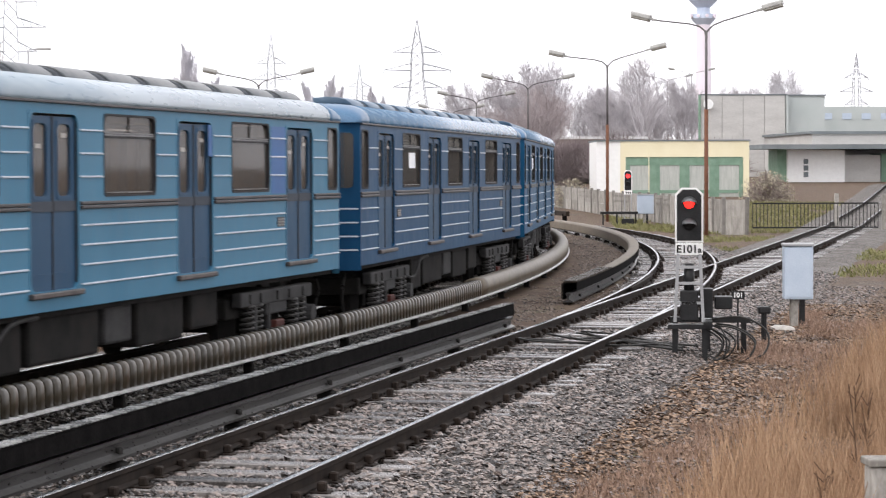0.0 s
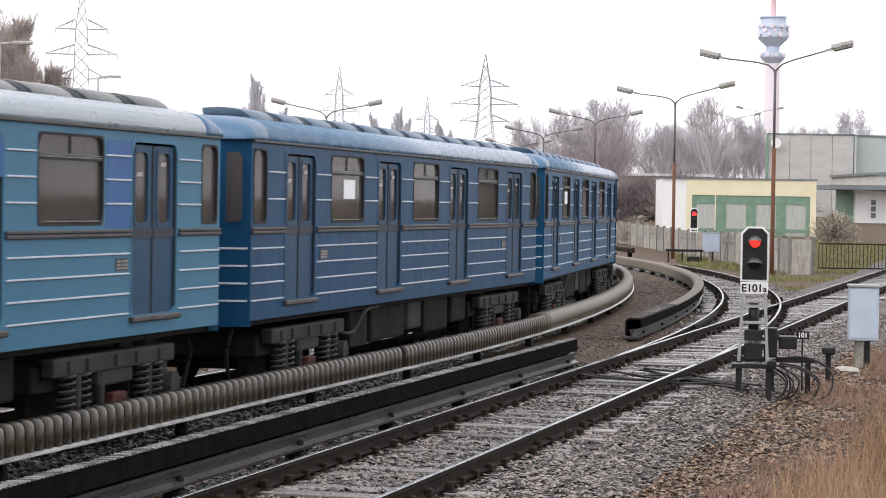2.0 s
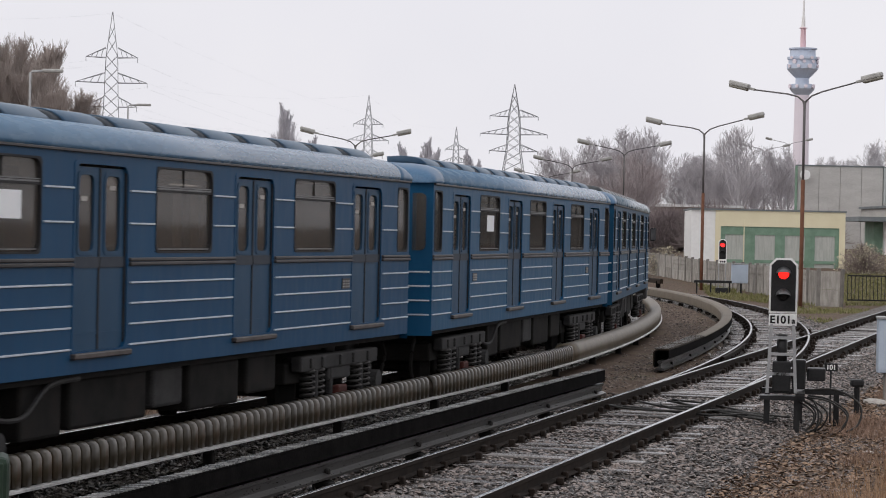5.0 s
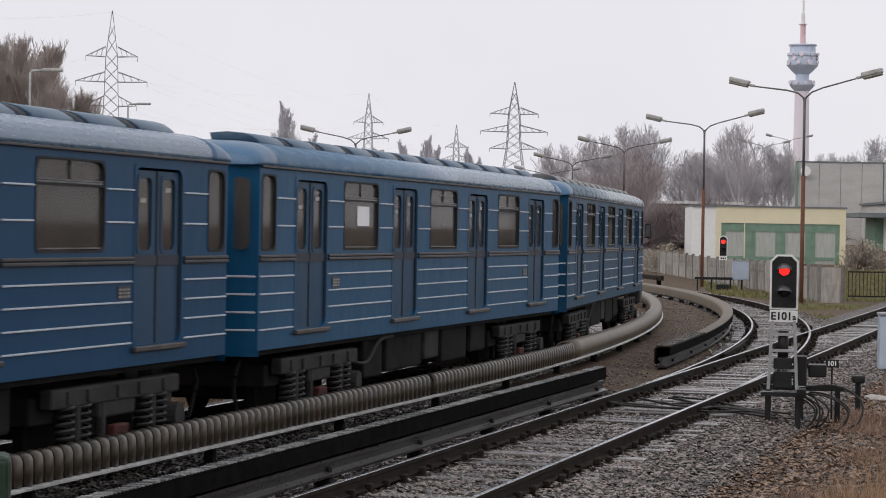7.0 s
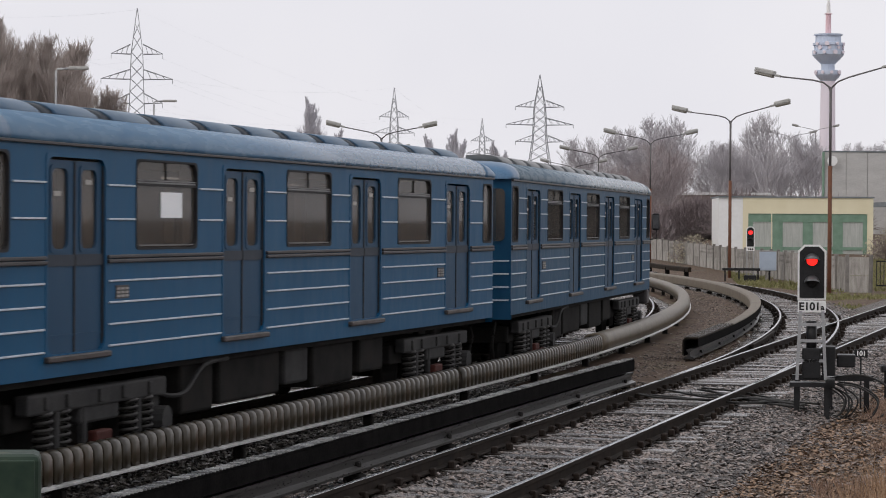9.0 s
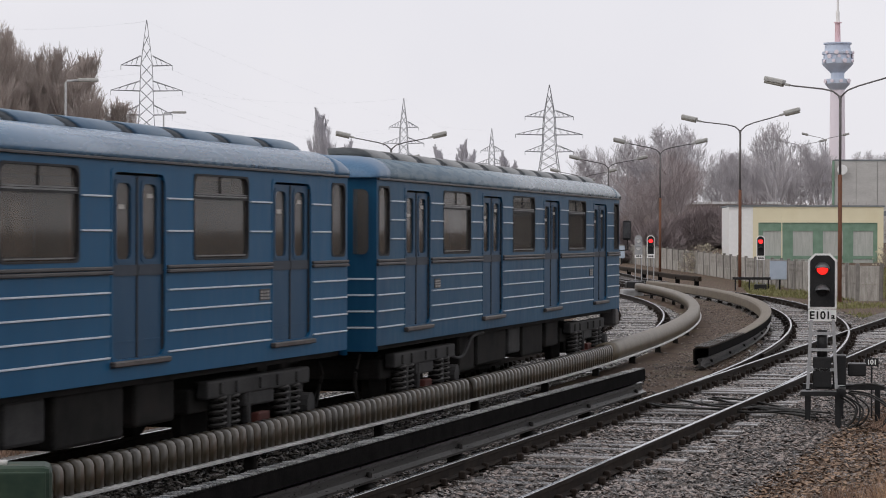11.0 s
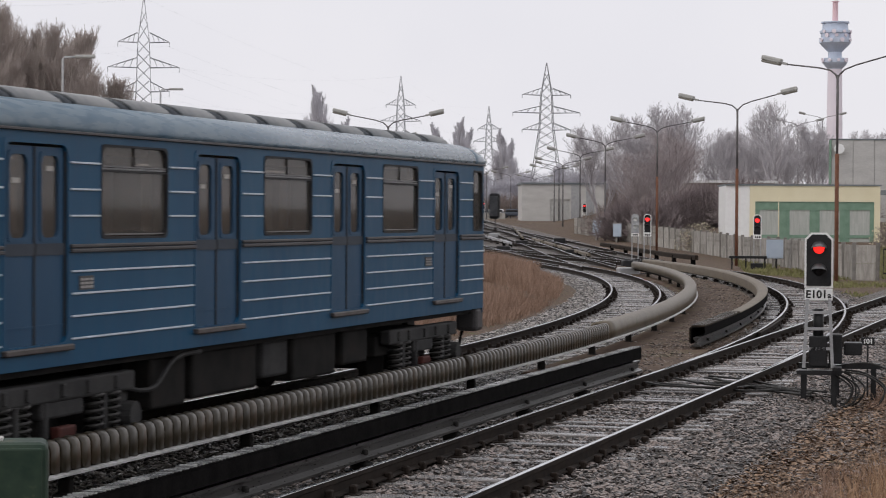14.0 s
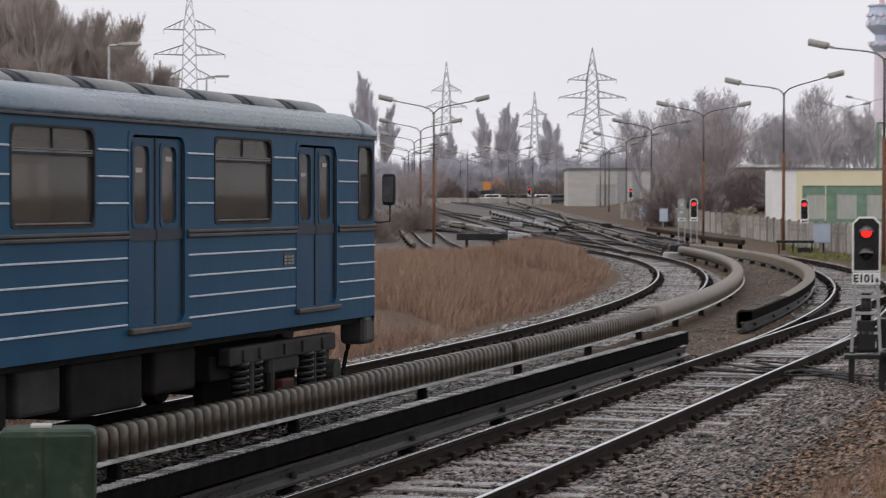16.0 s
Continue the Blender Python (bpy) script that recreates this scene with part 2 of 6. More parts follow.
M_CAB = mat("cabinet_paint", (0.42, 0.5, 0.6), (0.52, 0.59, 0.68), 0.45, bump=0.05, scale=3)
# Fence, cream, joinery and hall tones are raised to include painted distance haze.
M_FENCE = mat("fence_concrete", (0.19, 0.178, 0.16), (0.42, 0.4, 0.37), 0.85, scale=2.8, fine=30, bump=0.4, island=0.18, stretch=(1, 1, 0.5))
M_YELLOW = mat("cream_render", (0.72, 0.65, 0.45), (0.8, 0.74, 0.54), 0.85, scale=0.7, bump=0.1)
M_GREEN = mat("green_joinery", (0.15, 0.25, 0.18), (0.23, 0.34, 0.26), 0.5, scale=2, bump=0.05)
M_GREENBOX = mat("chipped_green_paint", (0.01, 0.027, 0.018), (0.03, 0.052, 0.034), 0.55, scale=3.2, fine=12, bump=0.25, c=(0.12, 0.115, 0.07))
M_CURTAIN = mat("curtained_pane", (0.36, 0.38, 0.35), (0.52, 0.53, 0.5), 0.25, scale=3, stretch=(3, 3, 0.3), bump=0)
M_HALL = mat("hall_cladding", (0.44, 0.43, 0.415), (0.55, 0.54, 0.52), 0.8, scale=0.5, fine=6, bump=0.1, stretch=(1, 1, 3))
M_HALLG = mat("hall_green", (0.42, 0.46, 0.45), (0.5, 0.53, 0.52), 0.7, scale=0.5, bump=0.05)
M_SLAB = mat("roof_slab", (0.14, 0.16, 0.17), (0.22, 0.24, 0.25), 0.7, scale=0.6)
# Twig tones are paled: the haze of distance is painted into them.
M_BARK = mat("bare_twigs", (0.31, 0.265, 0.245), (0.46, 0.405, 0.375), 0.9, scale=1.5, bump=0.1, island=0.2)
M_BARKFAR = mat("far_twigs_hazed", (0.4, 0.38, 0.4), (0.54, 0.515, 0.535), 0.9, scale=0.6, bump=0, island=0.2)
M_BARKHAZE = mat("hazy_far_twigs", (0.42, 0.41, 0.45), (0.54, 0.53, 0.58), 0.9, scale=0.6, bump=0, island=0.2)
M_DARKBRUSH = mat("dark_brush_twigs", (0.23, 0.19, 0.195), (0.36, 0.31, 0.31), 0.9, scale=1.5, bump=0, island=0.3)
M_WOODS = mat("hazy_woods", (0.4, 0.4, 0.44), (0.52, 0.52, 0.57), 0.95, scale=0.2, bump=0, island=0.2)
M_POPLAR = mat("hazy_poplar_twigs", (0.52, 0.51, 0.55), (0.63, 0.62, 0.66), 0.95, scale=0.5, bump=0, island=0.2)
M_SHRUB = mat("shrub_twigs", (0.23, 0.19, 0.175), (0.35, 0.295, 0.275), 0.9, scale=3, bump=0, island=0.3)
M_BLOSSOM = mat("shrub_blossom", (0.36, 0.33, 0.24), (0.5, 0.46, 0.36), 0.9, scale=3, bump=0, island=0.3)
M_DRYGRASS = mat("dry_grass", (0.2, 0.128, 0.092), (0.36, 0.248, 0.188), 0.95, scale=1.2, bump=0, island=0.3)
M_STRAW = mat("straw_grass", (0.25, 0.15, 0.09), (0.43, 0.29, 0.185), 0.95, scale=1.2, bump=0, island=0.3)
M_STALK = mat("dead_stalk_brown", (0.07, 0.04, 0.025), (0.14, 0.085, 0.055), 0.9, bump=0)
# Tower concrete is paled so that its colour carries the haze.
M_TOWER = mat("hazed_tower_concrete", (0.76, 0.7, 0.77), (0.82, 0.76, 0.82), 0.8, scale=0.05, bump=0)
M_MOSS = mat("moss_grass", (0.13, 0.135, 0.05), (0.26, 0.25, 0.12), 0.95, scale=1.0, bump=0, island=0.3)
# Blue decks and red mast washed out, haze painted into both.
M_TOWERBLUE = mat("hazed_tower_decks", (0.5, 0.57, 0.7), (0.6, 0.67, 0.78), 0.7, scale=0.1, bump=0)
M_TOWERRED = mat("hazed_tower_red", (0.68, 0.47, 0.51), (0.74, 0.53, 0.56), 0.7, scale=0.1, bump=0)
M_CABLE = mat("cable_sheath", (0.02, 0.02, 0.02), (0.05, 0.048, 0.045), 0.5, bump=0.05)
M_ROCK = mat("pale_rock", (0.3, 0.28, 0.25), (0.48, 0.46, 0.43), 0.8, bump=0.4, scale=8)
M_ORANGE = mat("orange_paint", (0.5, 0.2, 0.05), (0.6, 0.27, 0.08), 0.6)
M_CARS = [mat("parked_paint_" + k, a, b, 0.35, bump=0) for k, a, b in (("white", (0.6, 0.6, 0.6), (0.7, 0.7, 0.7)), ("dark", (0.05, 0.06, 0.08), (0.08, 0.09, 0.11)))]


def ground_material():
    """Earth: stony grey near the tracks blends to soil, moss and dry grass, by the place on the plan."""
    m = bpy.data.materials.new("yard_earth")
    m.use_nodes = True
    n, l = m.node_tree.nodes, m.node_tree.links
    p = n["Principled BSDF"]
    tc = n.new("ShaderNodeTexCoord")

    def noise_node(scale, detail=5):
        k = n.new("ShaderNodeTexNoise")
        k.inputs["Scale"].default_value, k.inputs["Detail"].default_value = scale, detail
        l.new(tc.outputs["Object"], k.inputs["Vector"])
        return k

    def ramp(src, a, b, lo, hi):
        k = n.new("ShaderNodeValToRGB")
        e = k.color_ramp.elements
        e[0].color, e[1].color, e[0].position, e[1].position = (*a, 1), (*b, 1), lo, hi
        l.new(src, k.inputs[0])
        return k

    def mix(f, a, b):
        k = n.new("ShaderNodeMix")
        k.data_type = "RGBA"
        l.new(f, k.inputs[0])
        l.new(a, k.inputs[6])
        l.new(b, k.inputs[7])
        return k.outputs[2]

    big, mid, fine = noise_node(0.25), noise_node(1.7), noise_node(22, 3)
    vor = n.new("ShaderNodeTexVoronoi")
    vor.inputs["Scale"].default_value = 17
    l.new(tc.outputs["Object"], vor.inputs["Vector"])
    stone = ramp(vor.outputs["Color"], (0.03, 0.026, 0.023), (0.19, 0.165, 0.145), 0.15, 0.85)
    soil = ramp(fine.outputs["Fac"], (0.05, 0.036, 0.027), (0.19, 0.138, 0.105), 0.3, 0.7)
    moss = ramp(fine.outputs["Fac"], (0.06, 0.065, 0.025), (0.15, 0.15, 0.065), 0.3, 0.7)
    f1 = ramp(big.outputs["Fac"], (0, 0, 0), (1, 1, 1), 0.28, 0.42)
    f2 = ramp(mid.outputs["Fac"], (0, 0, 0), (0.8, 0.8, 0.8), 0.6, 0.72)
    a = mix(f1.outputs[0], stone.outputs[0], soil.outputs[0])
    b = mix(f2.outputs[0], a, moss.outputs[0])
    l.new(b, p.inputs["Base Color"])
    p.inputs["Roughness"].default_value = 0.85
    p.inputs["Specular IOR Level"].default_value = 0.12
    bp = n.new("ShaderNodeBump")
    bp.inputs["Strength"].default_value, bp.inputs["Distance"].default_value = 0.7, 0.03
    l.new(vor.outputs["Distance"], bp.inputs["Height"])
    l.new(bp.outputs[0], p.inputs["Normal"])
    return m


def ballast_material(name, lo, hi):
    m = bpy.data.materials.new(name)
    m.use_nodes = True
    n, l = m.node_tree.nodes, m.node_tree.links
    p = n["Principled BSDF"]
    tc = n.new("ShaderNodeTexCoord")
    vor, big = n.new("ShaderNodeTexVoronoi"), n.new("ShaderNodeTexNoise")
    vor.inputs["Scale"].default_value, big.inputs["Scale"].default_value = 19, 0.9
    rp, r2 = n.new("ShaderNodeValToRGB"), n.new("ShaderNodeValToRGB")
    e = rp.color_ramp.elements
    e[0].color, e[1].color, e[0].position, e[1].position = (*lo, 1), (*hi, 1), 0.12, 0.9
    e = r2.color_ramp.elements
    e[0].color, e[1].color, e[0].position, e[1].position = (0.55, 0.5, 0.45, 1), (1, 1, 1, 1), 0.35, 0.6
    mul = n.new("ShaderNodeMix")
    mul.data_type, mul.blend_type = "RGBA", "MULTIPLY"
    mul.inputs[0].default_value = 1.0
    for k in (vor, big):
        l.new(tc.outputs["Object"], k.inputs["Vector"])
    l.new(vor.outputs["Color"], rp.inputs[0])
    l.new(big.outputs["Fac"], r2.inputs[0])
    l.new(rp.outputs[0], mul.inputs[6])
    l.new(r2.outputs[0], mul.inputs[7])
    l.new(mul.outputs[2], p.inputs["Base Color"])
    p.inputs["Roughness"].default_value = 0.6
    p.inputs["Specular IOR Level"].default_value = 0.2
    bp = n.new("ShaderNodeBump")
    bp.inputs["Strength"].default_value, bp.inputs["Distance"].default_value = 0.9, 0.04
    l.new(vor.outputs["Distance"], bp.inputs["Height"])
    l.new(bp.outputs[0], p.inputs["Normal"])
    return m


M_GROUND = ground_material()
M_BED = ballast_material("ballast_bed", (0.02, 0.018, 0.016), (0.23, 0.208, 0.19))


# ---- building helpers ----
def box(bm, x0, x1, y0, y1, z0, z1, m=None):
    v = [bm.verts.new(p) for p in ((x0, y0, z0), (x1, y0, z0), (x1, y1, z0), (x0, y1, z0), (x0, y0, z1), (x1, y0, z1), (x1, y1, z1), (x0, y1, z1))]
    for f in ((3, 2, 1, 0), (4, 5, 6, 7), (0, 1, 5, 4), (1, 2, 6, 5), (2, 3, 7, 6), (3, 0, 4, 7)):
        bm.faces.new([v[i] for i in f])
    if m:
        bmesh.ops.transform(bm, matrix=m, verts=v)
    return v


def soft_box(bm, x0, x1, y0, y1, z0, z1, r=0.02, seg=2, m=None):
    t = bmesh.new()
    box(t, x0, x1, y0, y1, z0, z1)
    bmesh.ops.bevel(t, geom=t.edges[:], offset=r, segments=seg, profile=0.5, affect="EDGES")
    if m:
        bmesh.ops.transform(t, matrix=m, verts=t.verts[:])
    join(bm, t)


def join(bm, t):
    me = bpy.data.meshes.new("tmp")
    t.to_mesh(me)
    t.free()
    bm.from_mesh(me)
    bpy.data.meshes.remove(me)


def ring_loft(bm, rings, closed=True, caps=True):
    vs = [[bm.verts.new(p) for p in r] for r in rings]
    k = len(vs[0])
    for a, b in zip(vs, vs[1:]):
        for i in range(k if closed else k - 1):
            j = (i + 1) % k
            bm.faces.new((a[i], a[j], b[j], b[i]))
    if caps and closed:
        bm.faces.new(vs[0][::-1])
        bm.faces.new(vs[-1])


def tube(bm, pts, r, sides=8, r2=None):
    pts = [Vector(p) for p in pts]
    rings = []
    for i, p in enumerate(pts):
        d = (pts[min(i + 1, len(pts) - 1)] - pts[max(i - 1, 0)]).normalized()
        a = d.orthogonal().normalized() if abs(d.z) > 0.95 else d.cross(Vector((0, 0, 1))).normalized()
        b = d.cross(a)
        rad = r if r2 is None else r + (r2 - r) * i / (len(pts) - 1)
        rings.append([p + a * rad * math.cos(2 * math.pi * k / sides) + b * rad * math.sin(2 * math.pi * k / sides) for k in range(sides)])
    ring_loft(bm, rings)


def smooth_line(pts, n):
    pts = [Vector(p) for p in pts]
    out = []
    for i in range(len(pts) - 1):
        p0, p1, p2, p3 = pts[max(i - 1, 0)], pts[i], pts[i + 1], pts[min(i + 2, len(pts) - 1)]
        for k in range(n):
            t = k / n
            out.append(0.5 * ((2 * p1) + (p2 - p0) * t + (2 * p0 - 5 * p1 + 4 * p2 - p3) * t * t + (3 * p1 - p0 - 3 * p2 + p3) * t ** 3))
    out.append(pts[-1])
    return out


def mesh_of(name, bm, material, smooth=False):
    bmesh.ops.recalc_face_normals(bm, faces=bm.faces[:])
    me = bpy.data.meshes.new(name)
    bm.to_mesh(me)
    bm.free()
    me.materials.append(material)
    if smooth:
        me.polygons.foreach_set("use_smooth", [True] * len(me.polygons))
    return me


def part(name, bm, material, parent=None, label="", smooth=False, at=None):
    ob = new(name, bm if isinstance(bm, bpy.types.Mesh) else mesh_of(name, bm, material, smooth))
    if parent:
        ob.parent = parent
    if at is not None:
        ob.matrix_basis = at if isinstance(at, Matrix) else Matrix.Translation(at)
    if label:
        ob["label"] = label
    return ob


def thing(name, label, category, group="", kind="", at=None):
    ob = new(name)
    ob.empty_display_size = 0.2
    if at is not None:
        ob.matrix_basis = at if isinstance(at, Matrix) else Matrix.Translation(at)
    return tagged(ob, label, category, group, kind)


def one_box(name, dims, material, parent, label="", bevel=0.0, at=None):
    bm = bmesh.new()
    if bevel:
        soft_box(bm, *dims, r=bevel)
    else:
        box(bm, *dims)
    return part(name, bm, material, parent, label, at=at)


def rounded(w, h, r, seg=4):
    """Outline of a rounded rectangle about the origin."""
    pts = []
    for cx, cy, a0 in ((w / 2 - r, h / 2 - r, 0), (-w / 2 + r, h / 2 - r, 90), (-w / 2 + r, -h / 2 + r, 180), (w / 2 - r, -h / 2 + r, 270)):
        for i in range(seg + 1):
            a = radians(a0 + 90 * i / seg)
            pts.append((cx + r * math.cos(a), cy + r * math.sin(a)))
    return pts


def frame_ring(bm, x0, x1, z0, z1, y, depth, lip, r):
    """A window surround in an x-z plane: outer edge lip beyond the opening, rounded inside."""
    cx, cz = (x0 + x1) / 2, (z0 + z1) / 2
    o = rounded(x1 - x0 + 2 * lip, z1 - z0 + 2 * lip, 0.07)
    i = rounded(x1 - x0 - 0.02, z1 - z0 - 0.02, r)
    rings = []
    for pts, yy in ((o, y + depth), (o, y), (i, y), (i, y + depth)):
        rings.append([(cx + a, yy, cz + b) for a, b in pts])
    vs = [[bm.verts.new(p) for p in q] for q in rings]
    n = len(o)
    for a in range(4):
        for k in range(n):
            bm.faces.new((vs[a][k], vs[a][(k + 1) % n], vs[(a + 1) % 4][(k + 1) % n], vs[(a + 1) % 4][k]))


def wall_cells(bm, x0, x1, z0, z1, y0, y1, holes):
    """A wall in the x-z plane, y0 to y1 thick, with rectangular holes that go through."""
    xs = sorted({x0, x1, *[h[0] for h in holes], *[h[1] for h in holes]})
    zs = sorted({z0, z1, *[h[2] for h in holes], *[h[3] for h in holes]})
    solid = {}
    for i in range(len(xs) - 1):
        for k in range(len(zs) - 1):
            cx, cz = (xs[i] + xs[i + 1]) / 2, (zs[k] + zs[k + 1]) / 2
            solid[i, k] = not any(h[0] < cx < h[1] and h[2] < cz < h[3] for h in holes)
    vd = {}

    def v(i, k, y):
        if (i, k, y) not in vd:
            vd[i, k, y] = bm.verts.new((xs[i], y, zs[k]))
        return vd[i, k, y]

    for (i, k), s in solid.items():
        if not s:
            continue
        for y in (y0, y1):
            bm.faces.new((v(i, k, y), v(i + 1, k, y), v(i + 1, k + 1, y), v(i, k + 1, y)))
        for di, dk, a, b in ((-1, 0, (i, k), (i, k + 1)), (1, 0, (i + 1, k), (i + 1, k + 1)), (0, -1, (i, k), (i + 1, k)), (0, 1, (i, k + 1), (i + 1, k + 1))):
            if not solid.get((i + di, k + dk), False):
                bm.faces.new((v(*a, y0), v(*b, y0), v(*b, y1), v(*a, y1)))


# ---- track plan: (x, y, bearing) every half metre ----
def lay(x, y, th, length, bend, step=0.5):
    """bend(s): curvature to the left at s."""
    pts = [(x, y, th)]
    for i in range(int(length / step)):
        th2 = th - bend((i + 0.5) * step) * step
        a = (th + th2) / 2
        x, y, th = x + math.sin(a) * step, y + math.cos(a) * step, th2
        pts.append((x, y, th))
    return pts


def rise(y, x=0.0):
    """The land climbs gently beyond the curve, and sooner beyond the gate."""
    return 0.0095 * (min(max(y, 140), 360) - 140) + 0.017 * (min(max(y, 106), 190) - 106) * min(1, max(0, (x - 17) / 7))


TRAIN_PATH = lay(-11.262, 0.0, 0.28037, 300, lambda s: min(1, max(0, (s - 33.39) / 4)) * min(1, max(0, (116 - s) / 8)) / 219.74)
NEAR_PATH = lay(-6.31, 0.0, 0.2735, 300, lambda s: 0.0)
i0 = 76
DIV_PATH = lay(*NEAR_PATH[i0], 190, lambda s: 0.004 if s < 25 else 0.005)


def spot(path, s, off=0.0, z=0.0, step=0.5):
    i = min(s / step, len(path) - 1.001)
    k = max(0, int(i))
    f = i - k
    x, y, th = (path[k][j] * (1 - f) + path[k + 1][j] * f for j in range(3))
    return Vector((x + math.cos(th) * off, y - math.sin(th) * off, z + rise(y, x))), th


def along(path, s, off=0.0, z=0.0):
    """A pose on the path: local x along it, y to its left."""
    p, th = spot(path, s, off, z)
    return Matrix.Translation(p) @ Matrix.Rotation(math.pi / 2 - th, 4, "Z")


def sweep(bm, path, s0, s1, profile, step=1.0):
    """profile: (offset to the right, height) outline."""
    n = max(1, int(round((s1 - s0) / step)))
    ring_loft(bm, [[spot(path, s0 + (s1 - s0) * i / n, o, z)[0] for o, z in profile] for i in range(n + 1)])


# ---- ground ----
def hump(x, y):
    """The low weedy bank inside the curve."""
    c = 0.0
    for mx, my, sx, sy, h in ((-1.2, 62, 2.2, 13, 0.35), (2.0, 88, 2.2, 12, 0.75), (-3.0, 80, 3.5, 18, 0.35)):
        c += h * math.exp(-((x - mx) / sx) ** 2 - ((y - my) / sy) ** 2)
    return c


def ground():
    bm = bmesh.new()
    xs = [-3000, -900, -300, -120, -60] + [-40 + 1.25 * i for i in range(72)] + [60, 90, 140, 300, 900, 3000]
    ys = [-400, -60, -20] + [-5 + 1.5 * i for i in range(110)] + [165, 175, 190, 210, 240, 280, 340, 450, 700, 1200, 2500, 4500]
    g = [[bm.verts.new((x, y, -0.33 + rise(y, x) + hump(x, y) + 0.035 * noise.noise((x * 0.6, y * 0.4, 0)) * (y < 160))) for x in xs] for y in ys]
    for a, b in zip(g, g[1:]):
        for i in range(len(xs) - 1):
            bm.faces.new((a[i], a[i + 1], b[i + 1], b[i]))
    ob = part("ground", bm, M_GROUND, smooth=True)
    tagged(ob, "stony brown yard earth with moss and ballast", "ground", kind="structure")


ground()


# ---- tracks ----
RAILPROF = [(-0.036, 0), (0.036, 0), (0.036, -0.035), (0.01, -0.05), (0.01, -0.125), (0.065, -0.142), (0.065, -0.155), (-0.065, -0.155), (-0.065, -0.142), (-0.01, -0.125), (-0.01, -0.05), (-0.036, -0.035)]


def sleeper_mesh(name, length, material, width=0.24):
    bm = bmesh.new()
    soft_box(bm, -width / 2, width / 2, -length / 2, length / 2, -0.29, -0.16, r=0.012, seg=1)
    return mesh_of(name, bm, material)


def clip_mesh():
    bm = bmesh.new()
    for sy in (-0.7535, 0.7535):
        soft_box(bm, -0.09, 0.09, sy - 0.17, sy + 0.17, -0.162, -0.146, r=0.004, seg=1)
        for o in (-0.1, 0.1):
            soft_box(bm, -0.045, 0.045, sy + o - 0.035, sy + o + 0.035, -0.15, -0.07, r=0.012, seg=1)
    return mesh_of("rail_fastening", bm, M_RAIL)


CLIP = clip_mesh()


def track(label, path, s0, s1, spacing, sl_mesh, bed_z, seen=True, bed=(1.9, 2.5), rails=(-0.7535, 0.7535), sleep_to=None, shiny=True, bed_mat=None):
    tr = thing("railway_track", label, "track", "tracks of the yard", "structure")
    if bed:
        bm = bmesh.new()
        sweep(bm, path, s0, s1, [(-bed[0], bed_z), (bed[0], bed_z), (bed[1], -0.36), (-bed[1], -0.36)], 2.0)
        part("ballast_bed", bm, bed_mat or M_BED, tr)
    for o in rails:
        bm = bmesh.new()
        sweep(bm, path, s0, s1, [(o + a, b) for a, b in RAILPROF], 1.0)
        rail = part("rail", bm, M_RAIL, tr)
        if shiny:
            bm = bmesh.new()
            sweep(bm, path, s0, s1, [(o - 0.021, 0.003), (o + 0.021, 0.003), (o + 0.025, -0.002), (o - 0.025, -0.002)], 1.0)
            part("running_surface", bm, M_RAILTOP, rail, "bright wheel-polished steel")
    if sl_mesh:
        s = s0 + 0.3
        while s < (sleep_to or s1):
            m = along(path, s) @ pose(random.uniform(-0.03, 0.03), random.uniform(-0.06, 0.06), random.uniform(-0.035, 0.004), random.uniform(-0.6, 0.6), 0, random.uniform(-1.5, 1.5))
            sl = part("sleeper", sl_mesh, None, tr, at=m)
            if seen and s < 90:
                part("fastening", CLIP, None, sl)
            s += spacing
    return tr


SL_WOOD = sleeper_mesh("timber_sleeper", 2.5, M_SLEEPER)
track("straight siding with wet timber sleepers and rusty rails", NEAR_PATH, 12, 186, 0.6, SL_WOOD, -0.21, sleep_to=112)
track("curved turnout branch with wet timber sleepers", DIV_PATH, 1.5, 185, 0.62, SL_WOOD, -0.215, sleep_to=110, bed=(1.7, 2.1))
track("curved running line under the train, wet ballast", TRAIN_PATH, 4, 300, 0.62, SL_WOOD, -0.205, sleep_to=150, bed_mat=M_BED, bed=(1.95, 2.3))


def check_rails():
    """Guard and wing rails of the crossing and the turnout's blades."""
    tr = thing("turnout_rails", "short dark check rails and blades of the turnout", "track part", kind="structure")
    for s0, s1, o in ((50, 56, 0.66), (14, 21, -0.66)):
        bm = bmesh.new()
        sweep(bm, NEAR_PATH if s0 > 40 else DIV_PATH, s0, s1, [(o + a * 0.8, b) for a, b in RAILPROF], 1.0)
        part("check_rail", bm, M_RAIL, tr)


check_rails()


